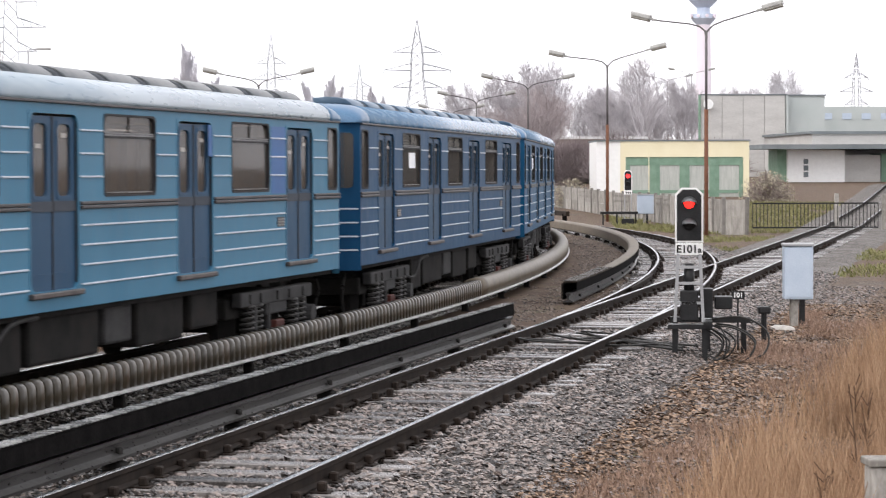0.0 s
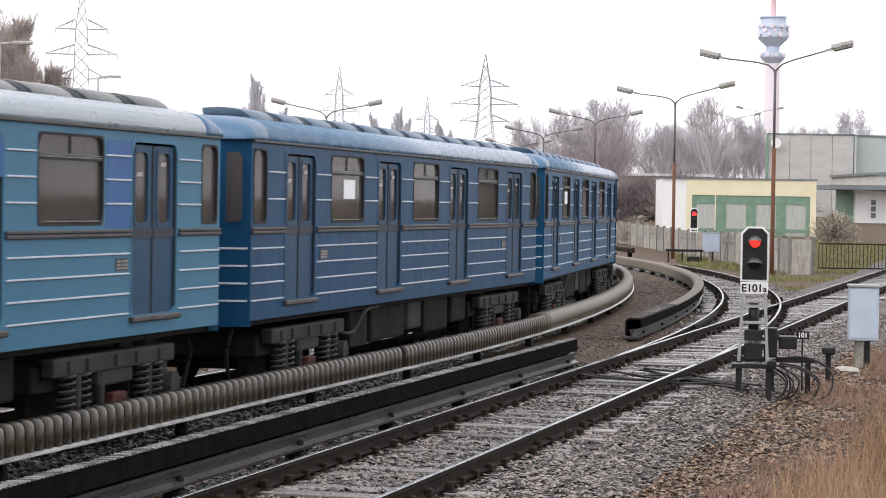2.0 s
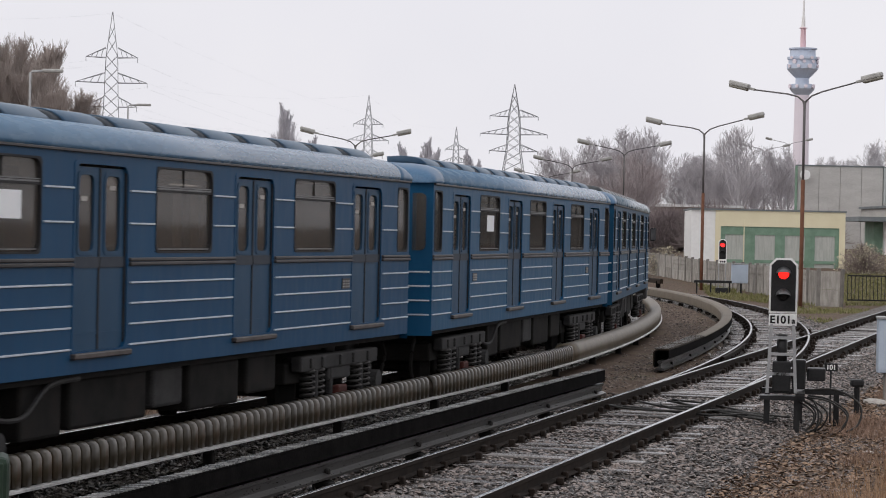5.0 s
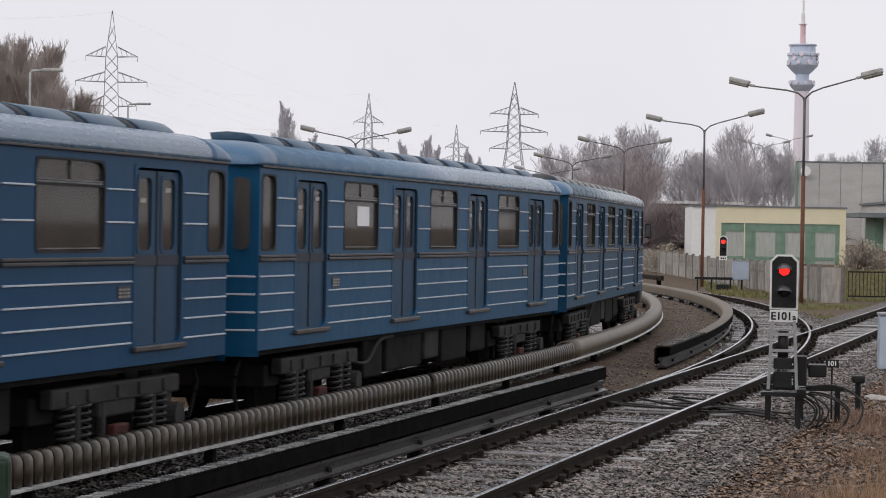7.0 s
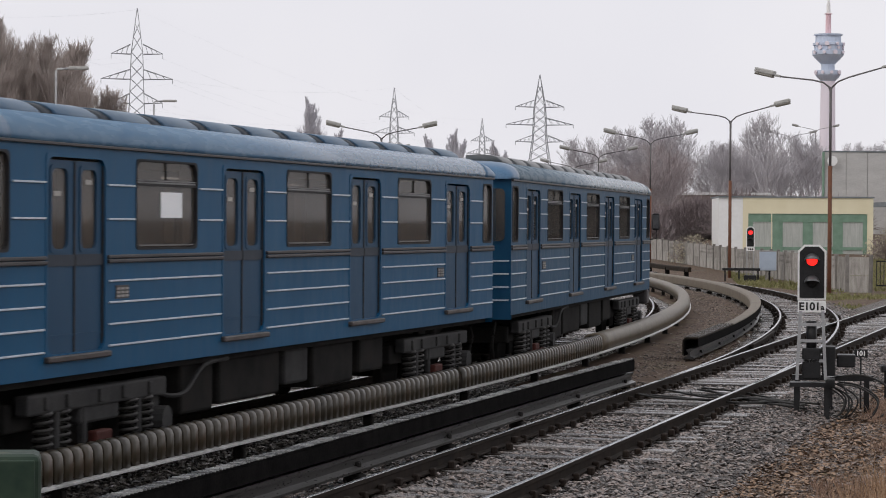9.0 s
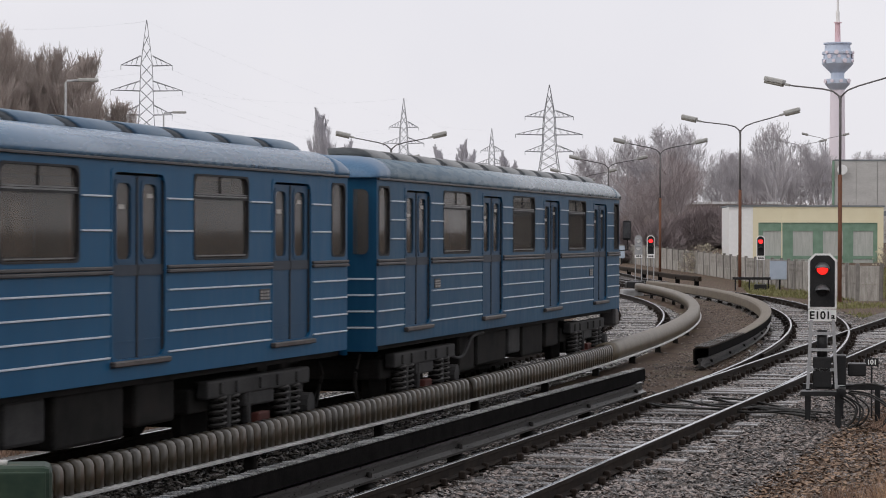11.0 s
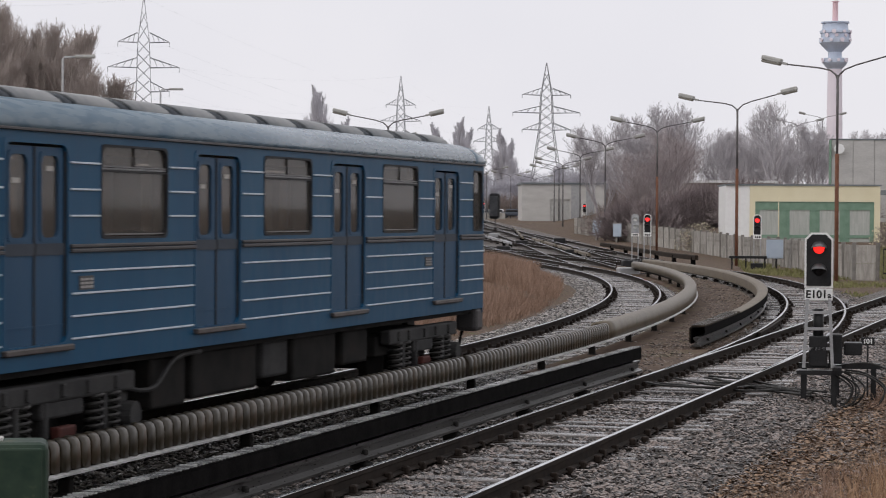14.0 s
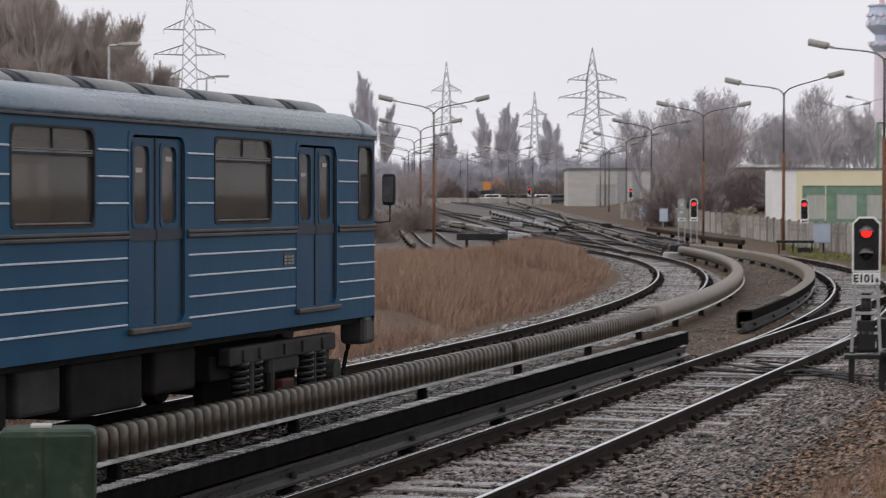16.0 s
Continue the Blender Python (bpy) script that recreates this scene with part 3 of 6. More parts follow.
# ---- third rails with their covers ----
def third_rail(label, path, s0, s1, off, style, first, pitch, dark=False):
    """A conductor rail on insulators beneath a protective cover that opens towards its track."""
    tr = thing("third_rail", label, "third rail", "third rails of the yard")
    bm = bmesh.new()
    if style == "ribbed":
        sweep(bm, path, s0, s1, [(off - 0.04, 0.22), (off + 0.04, 0.22), (off + 0.03, 0.11), (off + 0.06, 0.05), (off - 0.06, 0.05), (off - 0.03, 0.11)], 1.0)
    else:
        sweep(bm, path, s0 - 0.35, s1, [(off - 0.05, 0.1), (off + 0.05, 0.1), (off + 0.05, 0.07), (off + 0.02, 0.045), (off + 0.02, -0.02), (off + 0.09, -0.05), (off + 0.09, -0.075), (off - 0.09, -0.075), (off - 0.09, -0.05), (off - 0.02, -0.02), (off - 0.02, 0.045), (off - 0.05, 0.07)], 1.0)
    part("conductor_rail", bm, M_RAIL if style == "ribbed" else M_WETSTEEL, tr)
    bm = bmesh.new()
    soft_box(bm, -0.16, 0.16, -0.14, 0.14, -0.34, -0.2, r=0.04)
    soft_box(bm, -0.12, 0.12, -0.1, 0.1, -0.22, -0.1, r=0.045)
    soft_box(bm, -0.05, 0.05, -0.06, 0.06, -0.12, 0.02, r=0.02)
    if style == "ribbed":
        soft_box(bm, -0.04, 0.04, -0.05, 0.05, 0.0, 0.125, r=0.015)
    sup = mesh_of("insulator_support", bm, M_UNDER)
    bm = bmesh.new()
    bmesh.ops.create_uvsphere(bm, u_segments=10, v_segments=6, radius=0.05)
    knob = mesh_of("insulator", bm, M_COVERTOP, True)
    s = first
    while s < s1:
        k = part("support", sup, None, tr, at=along(path, s, off))
        part("insulator", knob, None, k, "pale porcelain insulator", at=(0.1, -0.13, -0.16))
        s += pitch
    if style == "ribbed":
        w = 0.17
        prof = [(w, 0.1), (w, 0.24), (w - 0.012, 0.31), (w - 0.035, 0.355), (w - 0.07, 0.39), (w - 0.11, 0.405), (-w + 0.09, 0.405), (-w + 0.03, 0.38), (-w, 0.32), (-w, 0.12), (-w + 0.03, 0.12), (-w + 0.03, 0.3), (-w + 0.1, 0.36), (w - 0.1, 0.36), (w - 0.03, 0.3), (w - 0.03, 0.1)]
        bm = bmesh.new()
        sweep(bm, path, RIB_END, s1, [(off + a, b + 0.02) for a, b in prof], 1.0)
        cov = part("cover", bm, M_COVER, tr, "weathered smooth protective cover", smooth=True)
        # Tarred core; its dark tone also paints the shade between the ribs.
        bm = bmesh.new()
        sweep(bm, path, s0, RIB_END, [(off + a * 0.82, 0.24 + (b - 0.24) * 0.86) for a, b in prof], 1.0)
        part("cover_core", bm, M_COVERDARK, cov, "dark tarred core, its colour deepening the shade between ribs", smooth=True)
        bm = bmesh.new()
        sweep(bm, path, s0, s1, [(off + w - 0.01, 0.086), (off + w + 0.03, 0.086), (off + w + 0.03, 0.106), (off + w - 0.01, 0.122)], 1.0)
        part("cover_lip", bm, M_LIP, cov, "pale lower lip of the cover")
        bm = bmesh.new()
        out = [(-w - 0.014, 0.125), (-w - 0.016, 0.25), (-w - 0.012, 0.345), (-w + 0.005, 0.385), (-w + 0.035, 0.408), (-w + 0.1, 0.416), (-w + 0.12, 0.37), (-w + 0.04, 0.32), (-w + 0.03, 0.125)]
        ring_loft(bm, [[(x, a, b) for a, b in [(q * k, 0.24 + (h - 0.24) * (0.3 + 0.7 * k)) for q, h in out]] for x, k in ((-0.07, 0.8), (-0.06, 0.96), (-0.04, 1.0), (0.04, 1.0), (0.06, 0.96), (0.07, 0.8))])
        rib = mesh_of("cover_rib", bm, M_RIB, True)
        s = s0 + 0.1
        while s < RIB_END:
            if abs(s - 36.1) > 0.12:
                part("rib", rib, None, cov, at=along(path, s, off) @ pose(0, 0, random.uniform(-0.004, 0.004), 0, 0, random.uniform(-2, 2)))
            s += 0.215
    else:
        bm = bmesh.new()
        wide = 0.5 if dark else 1.0
        hull = [(off - 0.17, -0.02), (off - 0.17, 0.25), (off - 0.13, 0.298), (off - 0.08, 0.31), (off + 0.13, 0.31), (off + 0.13, 0.29), (off - 0.07, 0.29), (off - 0.12, 0.28), (off - 0.15, 0.24), (off - 0.15, -0.02)]
        hull = [(off + (a - off) * wide, b) for a, b in hull]
        tip = s0 if dark else s0 + 7.0
        sweep(bm, path, tip, s1, hull, 0.8)
        cov = part("cover", bm, M_BLACK if dark else M_SMOOTHCOVER, tr, "black ribbed cover board" if dark else "sandy weathered cover")
        if not dark:
            bm = bmesh.new()
            sweep(bm, path, s0, tip - 0.01, hull, 0.8)
            part("cover_tip", bm, M_COVERDARK, cov, "dark rusty end length of the cover")
        # Black inner skin: the shade under the open cover, made as a surface.
        bm = bmesh.new()
        sweep(bm, path, s0, s1, [(off + a * wide, b) for a, b in [(-0.146, -0.04), (-0.146, 0.235), (-0.118, 0.276), (-0.07, 0.286), (0.132, 0.286), (0.132, 0.13), (0.12, 0.13), (0.12, 0.276), (-0.06, 0.274), (-0.1, 0.265), (-0.13, 0.23), (-0.13, -0.04)]], 0.8)
        part("cover_lining", bm, M_BLACK, cov, "black lining that stands in for the shade inside the cover")
        # fine slanting fins across the top of the board
        bm = bmesh.new()
        s = s0 + 0.05
        while s < (s1 if dark else tip):
            box(bm, -0.018, 0.018, -0.13 * wide, 0.16 * wide, 0.0, random.uniform(0.008, 0.02), along(path, s, off, 0.308) @ pose(0, 0, 0, 0, 0, 14 + random.uniform(-4, 4)))
            s += 0.085
        part("crest", bm, M_RIDGE if dark else M_RIB, cov, "finely ribbed wet crest of the board")["kind"] = "stuff"
    return tr


RIB_END = 47.0
third_rail("third rail with grey-green ribbed cover beside the train's track", TRAIN_PATH, 12, 106, 1.66, "ribbed", 14.0, 4.6)
third_rail("third rail with black cover board ending before the turnout", NEAR_PATH, 8, 39.9, -1.27, "plain", 14.8, 3.5, True)
third_rail("third rail with curved cover beside the turnout branch", DIV_PATH, 9.8, 80, -1.42, "plain", 11.0, 3.5)


def soil_strip():
    """Trodden soil filled in level with the sleepers between the two curved third rails."""
    bm = bmesh.new()
    sweep(bm, TRAIN_PATH, 41, 122, [(1.36, -0.2), (1.5, -0.11), (2.6, -0.14), (3.5, -0.12), (3.72, -0.34), (1.36, -0.34)], 1.0)
    tagged(part("soil_strip", bm, M_SOIL), "wet brown soil between the curved third rails", "ground", kind="structure")


soil_strip()


# ---- the metro train ----
DOORS = [-7.13, -2.377, 2.377, 7.13]
WINS = [(-5.63, -3.9), (-0.87, 0.87), (3.9, 5.6)]
ENDW = [(-9.2, -8.66), (8.66, 9.2)]
SKIRT, GUT = 0.932, 3.178


def coil_mesh():
    bm = bmesh.new()
    pts = [(0.085 * math.cos(a), 0.085 * math.sin(a), 0.44 * a / (2 * math.pi * 6)) for a in [k * math.pi / 5 for k in range(61)]]
    tube(bm, pts, 0.02, 5)
    return mesh_of("coil", bm, M_SPRING, True)


def wheel_mesh():
    bm = bmesh.new()
    prof = [(0.0, 0.05), (0.1, 0.05), (0.12, 0.03), (0.3, 0.02), (0.34, 0.05), (0.39, 0.05), (0.39, -0.05), (0.42, -0.06), (0.42, -0.085), (0.34, -0.085), (0.0, -0.05)]
    n = 28
    rings = [[(r * math.cos(2 * math.pi * k / n), y, r * math.sin(2 * math.pi * k / n)) for r, y in prof] for k in range(n)]
    vs = [[bm.verts.new(p) for p in r] for r in rings]
    for i in range(n):
        for k in range(len(prof) - 1):
            bm.faces.new((vs[i][k], vs[(i + 1) % n][k], vs[(i + 1) % n][k + 1], vs[i][k + 1]))
    bmesh.ops.remove_doubles(bm, verts=bm.verts[:], dist=1e-4)
    return mesh_of("wheel", bm, M_UNDER, True)


COIL, WHEEL = coil_mesh(), wheel_mesh()


def bogie_meshes():
    out = {}
    bm = bmesh.new()
    soft_box(bm, -1.75, 1.75, -1.27, -1.12, 0.66, 0.86, r=0.025)
    soft_box(bm, -0.5, 0.5, -1.25, -1.12, 0.5, 0.68, r=0.03)
    for x in (-1.4, -0.9, -0.1, 0.5, 1.2):
        soft_box(bm, x, x + 0.09, -1.3, -1.26, 0.7, 0.83, r=0.01, seg=1)
    for x in (-1.1, -0.45, 0.96):
        soft_box(bm, x, x + 0.09, -1.27, -1.18, 0.3, 0.68, r=0.02, seg=1)
    out["side_frame"] = mesh_of("side_frame", bm, M_FRAME)
    bm = bmesh.new()
    soft_box(bm, -0.16, 0.16, -1.22, -1.06, 0.24, 0.54, r=0.05)
    out["axle_box"] = mesh_of("axle_box", bm, M_UNDER)
    bm = bmesh.new()
    soft_box(bm, -0.75, 0.75, -1.3, -1.22, 0.22, 0.31, r=0.02)
    soft_box(bm, -0.2, 0.2, -1.3, -1.2, 0.26, 0.42, r=0.02)
    out["collector_beam"] = mesh_of("collector_beam", bm, M_REDIRON)
    bm = bmesh.new()
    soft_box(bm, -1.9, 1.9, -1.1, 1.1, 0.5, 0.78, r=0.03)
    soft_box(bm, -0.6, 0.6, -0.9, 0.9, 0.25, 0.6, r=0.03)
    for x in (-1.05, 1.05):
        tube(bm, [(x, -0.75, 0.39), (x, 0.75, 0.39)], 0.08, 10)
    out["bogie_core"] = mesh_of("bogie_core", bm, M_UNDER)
    return out


BOGIE = bogie_meshes()
bm = bmesh.new()
tube(bm, [(1.62, -1.33, 0.4), (1.62, -1.05, 0.4)], 0.15, 14)
soft_box(bm, 1.5, 1.72, -1.2, -1.06, 0.4, 0.7, r=0.03, seg=1)
DAMPER = mesh_of("damper", bm, M_FRAME)
FLIP = Matrix.Diagonal((1, -1, 1, 1))


def mirrored(me):
    c = me.copy()
    c.transform(FLIP)
    c.flip_normals()
    return c


DAMPER_M = mirrored(DAMPER)
BOGIE_M = {k: mirrored(v) for k, v in BOGIE.items()}


ROOF_RINGS = ((-9.42, 0.05), (-9.4, 0.35), (-9.33, 0.62), (-9.18, 0.85), (-8.9, 0.97), (-8.7, 1.0), (8.7, 1.0), (8.9, 0.97), (9.18, 0.85), (9.33, 0.62), (9.4, 0.35), (9.42, 0.05))


def roof_mesh(a, b, material):
    prof = [(1.372, 3.165), (1.378, 3.2), (1.375, 3.25), (1.35, 3.31), (1.3, 3.365), (1.22, 3.412), (1.1, 3.45), (0.9, 3.475), (0.5, 3.49), (0.0, 3.495)]
    prof = prof + [(-a, b) for a, b in prof[-2::-1]]
    bm = bmesh.new()
    rings = []
    for x, k in ROOF_RINGS[a:b]:
        rings.append([(x, y * (0.93 + 0.07 * min(1, k * 1.6)), 3.165 + (z - 3.165) * k) for y, z in prof])
    ring_loft(bm, rings)
    return mesh_of("roof", bm, material, True)


VENT_ARCH = [(-1.03, 3.43), (-1.01, 3.5), (-0.95, 3.555), (-0.85, 3.585), (-0.65, 3.6), (-0.42, 3.585), (-0.38, 3.43)]


def vent_mesh(name, x0, x1, k, material):
    """A length of the raised ventilation fairing over one edge of the roof, its ends raked."""
    bm = bmesh.new()
    rings = []
    for x, q in ((x0, k - 0.04), (x0 + 0.03, k), (x1 - 0.1, k), (x1 - 0.03, k - 0.05), (x1, k - 0.14)) if k == 1 else ((x0, k), (x1, k)):
        rings.append([(x + (3.6 - z) * 1.5, -0.7 + (y + 0.7) * q, 3.43 + (z - 3.43) * q) for y, z in VENT_ARCH])
    ring_loft(bm, rings)
    return mesh_of(name, bm, material, True)


ROOF = {m.name: roof_mesh(5, 7, m) for m in ROOFS}
VENTS = {}
for m in (M_VENT, M_VENTPALE):
    near_side = vent_mesh("roof_vent", -0.55, 0.55, 1, m)
    VENTS[m.name] = {-1: near_side, 1: None}
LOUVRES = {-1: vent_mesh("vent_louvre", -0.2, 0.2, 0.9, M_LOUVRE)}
ROOF_ENDS = {}


def leaf_mesh():
    """One leaf of a sliding door, about its own centre line, with the opening for its pane."""
    bm = bmesh.new()
    wall_cells(bm, -0.335, 0.335, 1.15, 3.0, -1.32, -1.285, [(-0.2, 0.2, 2.14, 2.93)])
    frame_ring(bm, -0.2, 0.2, 2.14, 2.93, -1.328, 0.03, 0.03, 0.09)
    box(bm, -0.33, 0.33, -1.325, -1.31, 1.31, 1.33)
    return mesh_of("door_leaf", bm, M_DOOR)


def pane_mesh(w, h):
    bm = bmesh.new()
    box(bm, -w / 2, w / 2, -0.004, 0.004, -h / 2, h / 2)
    return mesh_of("pane", bm, M_GLASS)


def band_mesh():
    bm = bmesh.new()
    box(bm, -0.32, 0.32, -0.008, 0.008, -0.055, 0.055)
    return mesh_of("door_band", bm, M_DOORBAND)


LEAF, LEAFPANE, BAND = leaf_mesh(), pane_mesh(0.4, 0.8), band_mesh()
bm = bmesh.new()
box(bm, -0.08, 0.08, -0.002, 0.002, -0.024, 0.024)
STICKER = mesh_of("sticker", bm, M_STICKER)
STRIPS = {}


def strip(car, x0, x1, z, y, inset=0.0):
    key = round(x1 - x0, 2)
    if key not in STRIPS:
        bm = bmesh.new()
        soft_box(bm, -key / 2, key / 2, -0.014, 0.014, -0.0098, 0.0098, r=0.004, seg=1)
        STRIPS[key] = mesh_of("trim_strip", bm, M_TRIM)
    part("trim_strip", STRIPS[key], None, car, at=(((x0 + x1) / 2, y, z)))


def metro_car(blue, roof, uppers, label, tail=False, patch=None, paper=None):
    car = thing("metro_car", label, "metro car", "cars of the train")
    car.scale = (0.95, 0.978, 0.967)
    holes = [(c - 0.7, c + 0.7, 1.139, 3.036) for c in DOORS] + [(a, b, 2.14, 3.05) for a, b in WINS + ENDW]
    for side in (-1, 1):
        f = side
        bm = bmesh.new()
        wall_cells(bm, -9.3, 9.3, SKIRT, GUT, 1.35 * f, 1.27 * f, holes)
        wall = part("side_wall", bm, blue, car)
        for i, (a, b) in enumerate(WINS + ENDW):
            bm = bmesh.new()
            frame_ring(bm, a, b, 2.14, 3.05, -1.357, 0.05, 0.012, 0.13)
            if b - a > 1:
                box(bm, a, b, -1.35, -1.32, 2.79, 2.81)
                box(bm, (a + b) / 2 - 0.008, (a + b) / 2 + 0.008, -1.337, -1.325, 2.85, 3.05)
            me = mesh_of("window", bm, M_RUBBER)
            if f > 0:
                me.transform(FLIP)
                me.flip_normals()
            w = part("window", me, None, car)
            if b - a > 1:
                for z0, z1 in ((2.815, 2.832), (2.84, 2.852), (2.165, 2.18)):
                    one_box("sash_bar", (a + 0.02, b - 0.02, min(1.345 * f, 1.33 * f), max(1.345 * f, 1.33 * f), z0, z1), M_DOORSTEEL, w, "grey metal sash bar")
                if i != 1:
                    one_box("sliding_sash", (b - 0.42, b - 0.03, min(1.312 * f, 1.306 * f), max(1.312 * f, 1.306 * f), 2.86, 3.03), M_SASH, w, "darker sliding upper sash")
            part("pane", pane_mesh(b - a, 0.92), None, w, at=((a + b) / 2, 1.318 * f, 2.595))
        for c in DOORS:
            bm = bmesh.new()
            frame_ring(bm, c - 0.7, c + 0.7, 1.139, 3.036, -1.356, 0.04, 0.03, 0.13)
            me = mesh_of("door_surround", bm, blue)
            bm = bmesh.new()
            soft_box(bm, c - 0.75, c + 0.75, -1.41, -1.3, 1.075, 1.135, r=0.012, seg=1)
            st = mesh_of("door_step", bm, M_BRONZE)
            if f > 0:
                for k in (me, st):
                    k.transform(FLIP)
                    k.flip_normals()
            part("door_surround", me, None, car)
            part("door_step", st, None, car, "worn metal door step")
            for d in (-0.345, 0.345):
                lf = part("door_leaf", LEAF if f < 0 else LEAF_M, None, car, at=(c + d, 0, 0))
                part("pane", LEAFPANE, None, lf, at=(0, 1.3 * f, 2.535))
                part("door_band", BAND, None, lf, at=(0, 1.325 * f, 2.04))
                part("sticker", STICKER, None, lf, "white notice sticker on the pane", at=(0.03 if d > 0 else -0.02, 1.307 * f, 2.8 if d > 0 else 2.68))
            bm = bmesh.new()
            box(bm, c - 0.018, c + 0.018, 1.33 * f, 1.3 * f, 1.15, 3.0)
            # Dark strip on the right edge only, painting the doorway's shadow side.
            box(bm, c + 0.665, c + 0.7, 1.34 * f, 1.29 * f, 1.15, 3.0)
            part("door_seal", bm, M_RUBBER, car)
        # belt moulding between the doors
        edges = [-9.3] + [e for c in DOORS for e in (c - 0.74, c + 0.74)] + [9.3]
        for a, b in zip(edges[::2], edges[1::2]):
            bm = bmesh.new()
            for z0, z1, y in ((2.0, 2.04, 1.385), (2.045, 2.084, 1.38)):
                soft_box(bm, a, b, min(1.345 * f, y * f), max(1.345 * f, y * f), z0, z1, r=0.01, seg=1)
            part("belt_moulding", bm, M_BELT, car)
            for z in (1.823, 1.608, 1.392, 1.177):
                strip(car, a + 0.05, b - 0.03, z, 1.356 * f)
        ups = sorted([(c - 0.74, c + 0.74) for c in DOORS] + [(a - 0.05, b + 0.05) for a, b in WINS + ENDW])
        for (p, a), (b, q) in zip(ups, ups[1:]):
            for z in uppers:
                strip(car, a + 0.01, b - 0.01, z, 1.356 * f)
        # raised fleet plates with unreadable marks
        for x in (-6.0, 6.15):
            bm = bmesh.new()
            box(bm, x - 0.17, x + 0.17, 1.35 * f, 1.358 * f, 1.64, 1.775)
            pl = part("fleet_plate", bm, M_BELT, car)
            for k in (-0.11, 0.0, 0.11):
                for z in (1.657, 1.694, 1.731):
                    one_box("mark", (x + k - 0.04, x + k + 0.04, min(1.358 * f, 1.363 * f), max(1.358 * f, 1.363 * f), z, z + 0.022), M_BAR, pl)
    # roof, vents and gutter
    part("roof", ROOF[roof.name], None, car, "rain-streaked painted roof")
    for a, b in ((0, 6), (6, 12)):
        paint = roof if tail and a else ROOFEND
        key = (a, paint.name)
        if key not in ROOF_ENDS:
            ROOF_ENDS[key] = roof_mesh(a, b, paint)
        part("roof_end", ROOF_ENDS[key], None, car, "rounded roof end")
    vents = VENTS[M_VENTPALE.name if roof is not ROOFS[1] else M_VENT.name]
    for i in range(12):
        for f in (-1, 1):
            if i:
                part("vent_louvre", LOUVRES[f], None, car, "louvre opening between roof vents, its shade painted dark", at=(-7.95 + (i - 0.5) * 1.427, 0, 0))
            part("roof_vent", vents[f], None, car, at=(-7.95 + i * 1.427, 0, 0))
    for f in (-1, 1):
        bm = bmesh.new()
        soft_box(bm, -9.28, 9.28, min(1.34 * f, 1.385 * f), max(1.34 * f, 1.385 * f), 3.135, 3.165, r=0.006, seg=1)
        part("gutter", bm, M_BELT, car)
    # ends
    for e in (-1, 1):
        bm = bmesh.new()
        for (ya, xa), (yb, xb) in (((-1.35, 9.3), (-0.85, 9.4)), ((-0.85, 9.4), (0.85, 9.4)), ((0.85, 9.4), (1.35, 9.3))):
            v = [bm.verts.new(q) for q in ((e * xa, ya, 0.86), (e * xb, yb, 0.86), (e * xb, yb, 3.2), (e * xa, ya, 3.2), (e * (xa - 0.06), ya, 0.86), (e * (xb - 0.06), yb, 0.86), (e * (xb - 0.06), yb, 3.2), (e * (xa - 0.06), ya, 3.2))]
            for q in ((0, 1, 2, 3), (7, 6, 5, 4), (0, 1, 5, 4), (3, 2, 6, 7)):
                bm.faces.new([v[i] for i in q])
        bmesh.ops.remove_doubles(bm, verts=bm.verts[:], dist=1e-4)
        endw = part("end_wall", bm, blue, car)
        for yc, w in ((-1.08, 0.36), (0.0, 0.9), (1.08, 0.36)):
            t = bmesh.new()
            ring_loft(t, [[(x, a, b) for a, b in rounded(w, 0.86, 0.08)] for x in (-0.012, 0.012)])
            ang = {-1.08: -11.3, 0.0: 0.0, 1.08: 11.3}[yc] * e
            m = pose(e * (9.4 if yc == 0 else 9.356), yc, 2.58, 0, 0, -ang)
            part("end_window", mesh_of("end_window", t, M_GLASS), None, endw, at=m)
        for z in (1.823, 1.608, 1.392, 1.177):
            bm = bmesh.new()
            soft_box(bm, -0.012, 0.012, -0.22, 0.22, -0.012, 0.012, r=0.004, seg=1)
            me = mesh_of("end_strip", bm, M_TRIM)
            for yc in (-1.1, 1.1):
                part("trim_strip", me, None, endw, at=pose(e * 9.352, yc, z, 0, 0, 11.3 * e * (1 if yc > 0 else -1)))
        bm = bmesh.new()
        soft_box(bm, min(e * 9.2, e * 9.66), max(e * 9.2, e * 9.66), -0.16, 0.16, 0.58, 0.82, r=0.04)
        tube(bm, [(e * 8.6, 0, 0.7), (e * 9.3, 0, 0.7)], 0.09, 10)
        part("coupler", bm, M_UNDER, car)
        for sy in (-0.55, 0.6):
            bm = bmesh.new()
            tube(bm, smooth_line([(e * 9.05, sy * 1.9, 0.8), (e * 9.2, sy * 1.9, 0.62), (e * 9.16, sy * 1.85, 0.42), (e * 9.02, sy * 1.85, 0.2)], 4), 0.028, 6)
            part("air_hose", bm, M_UNDER, car)
    # interior
    bm = bmesh.new()
    box(bm, -9.3, 9.3, -1.27, 1.27, 1.03, 1.12)
    box(bm, -9.3, 9.3, -1.27, 1.27, 3.1, 3.16)
    part("interior_shell", bm, M_INT, car)
    for a, b in WINS:
        for f in (-1, 1):
            bm = bmesh.new()
            soft_box(bm, a - 0.4, b + 0.4, min(0.75 * f, 1.26 * f), max(0.75 * f, 1.26 * f), 1.4, 1.56, r=0.04)
            soft_box(bm, a - 0.4, b + 0.4, min(1.14 * f, 1.26 * f), max(1.14 * f, 1.26 * f), 1.56, 2.1, r=0.04)
            part("bench_seat", bm, M_SEAT, car)
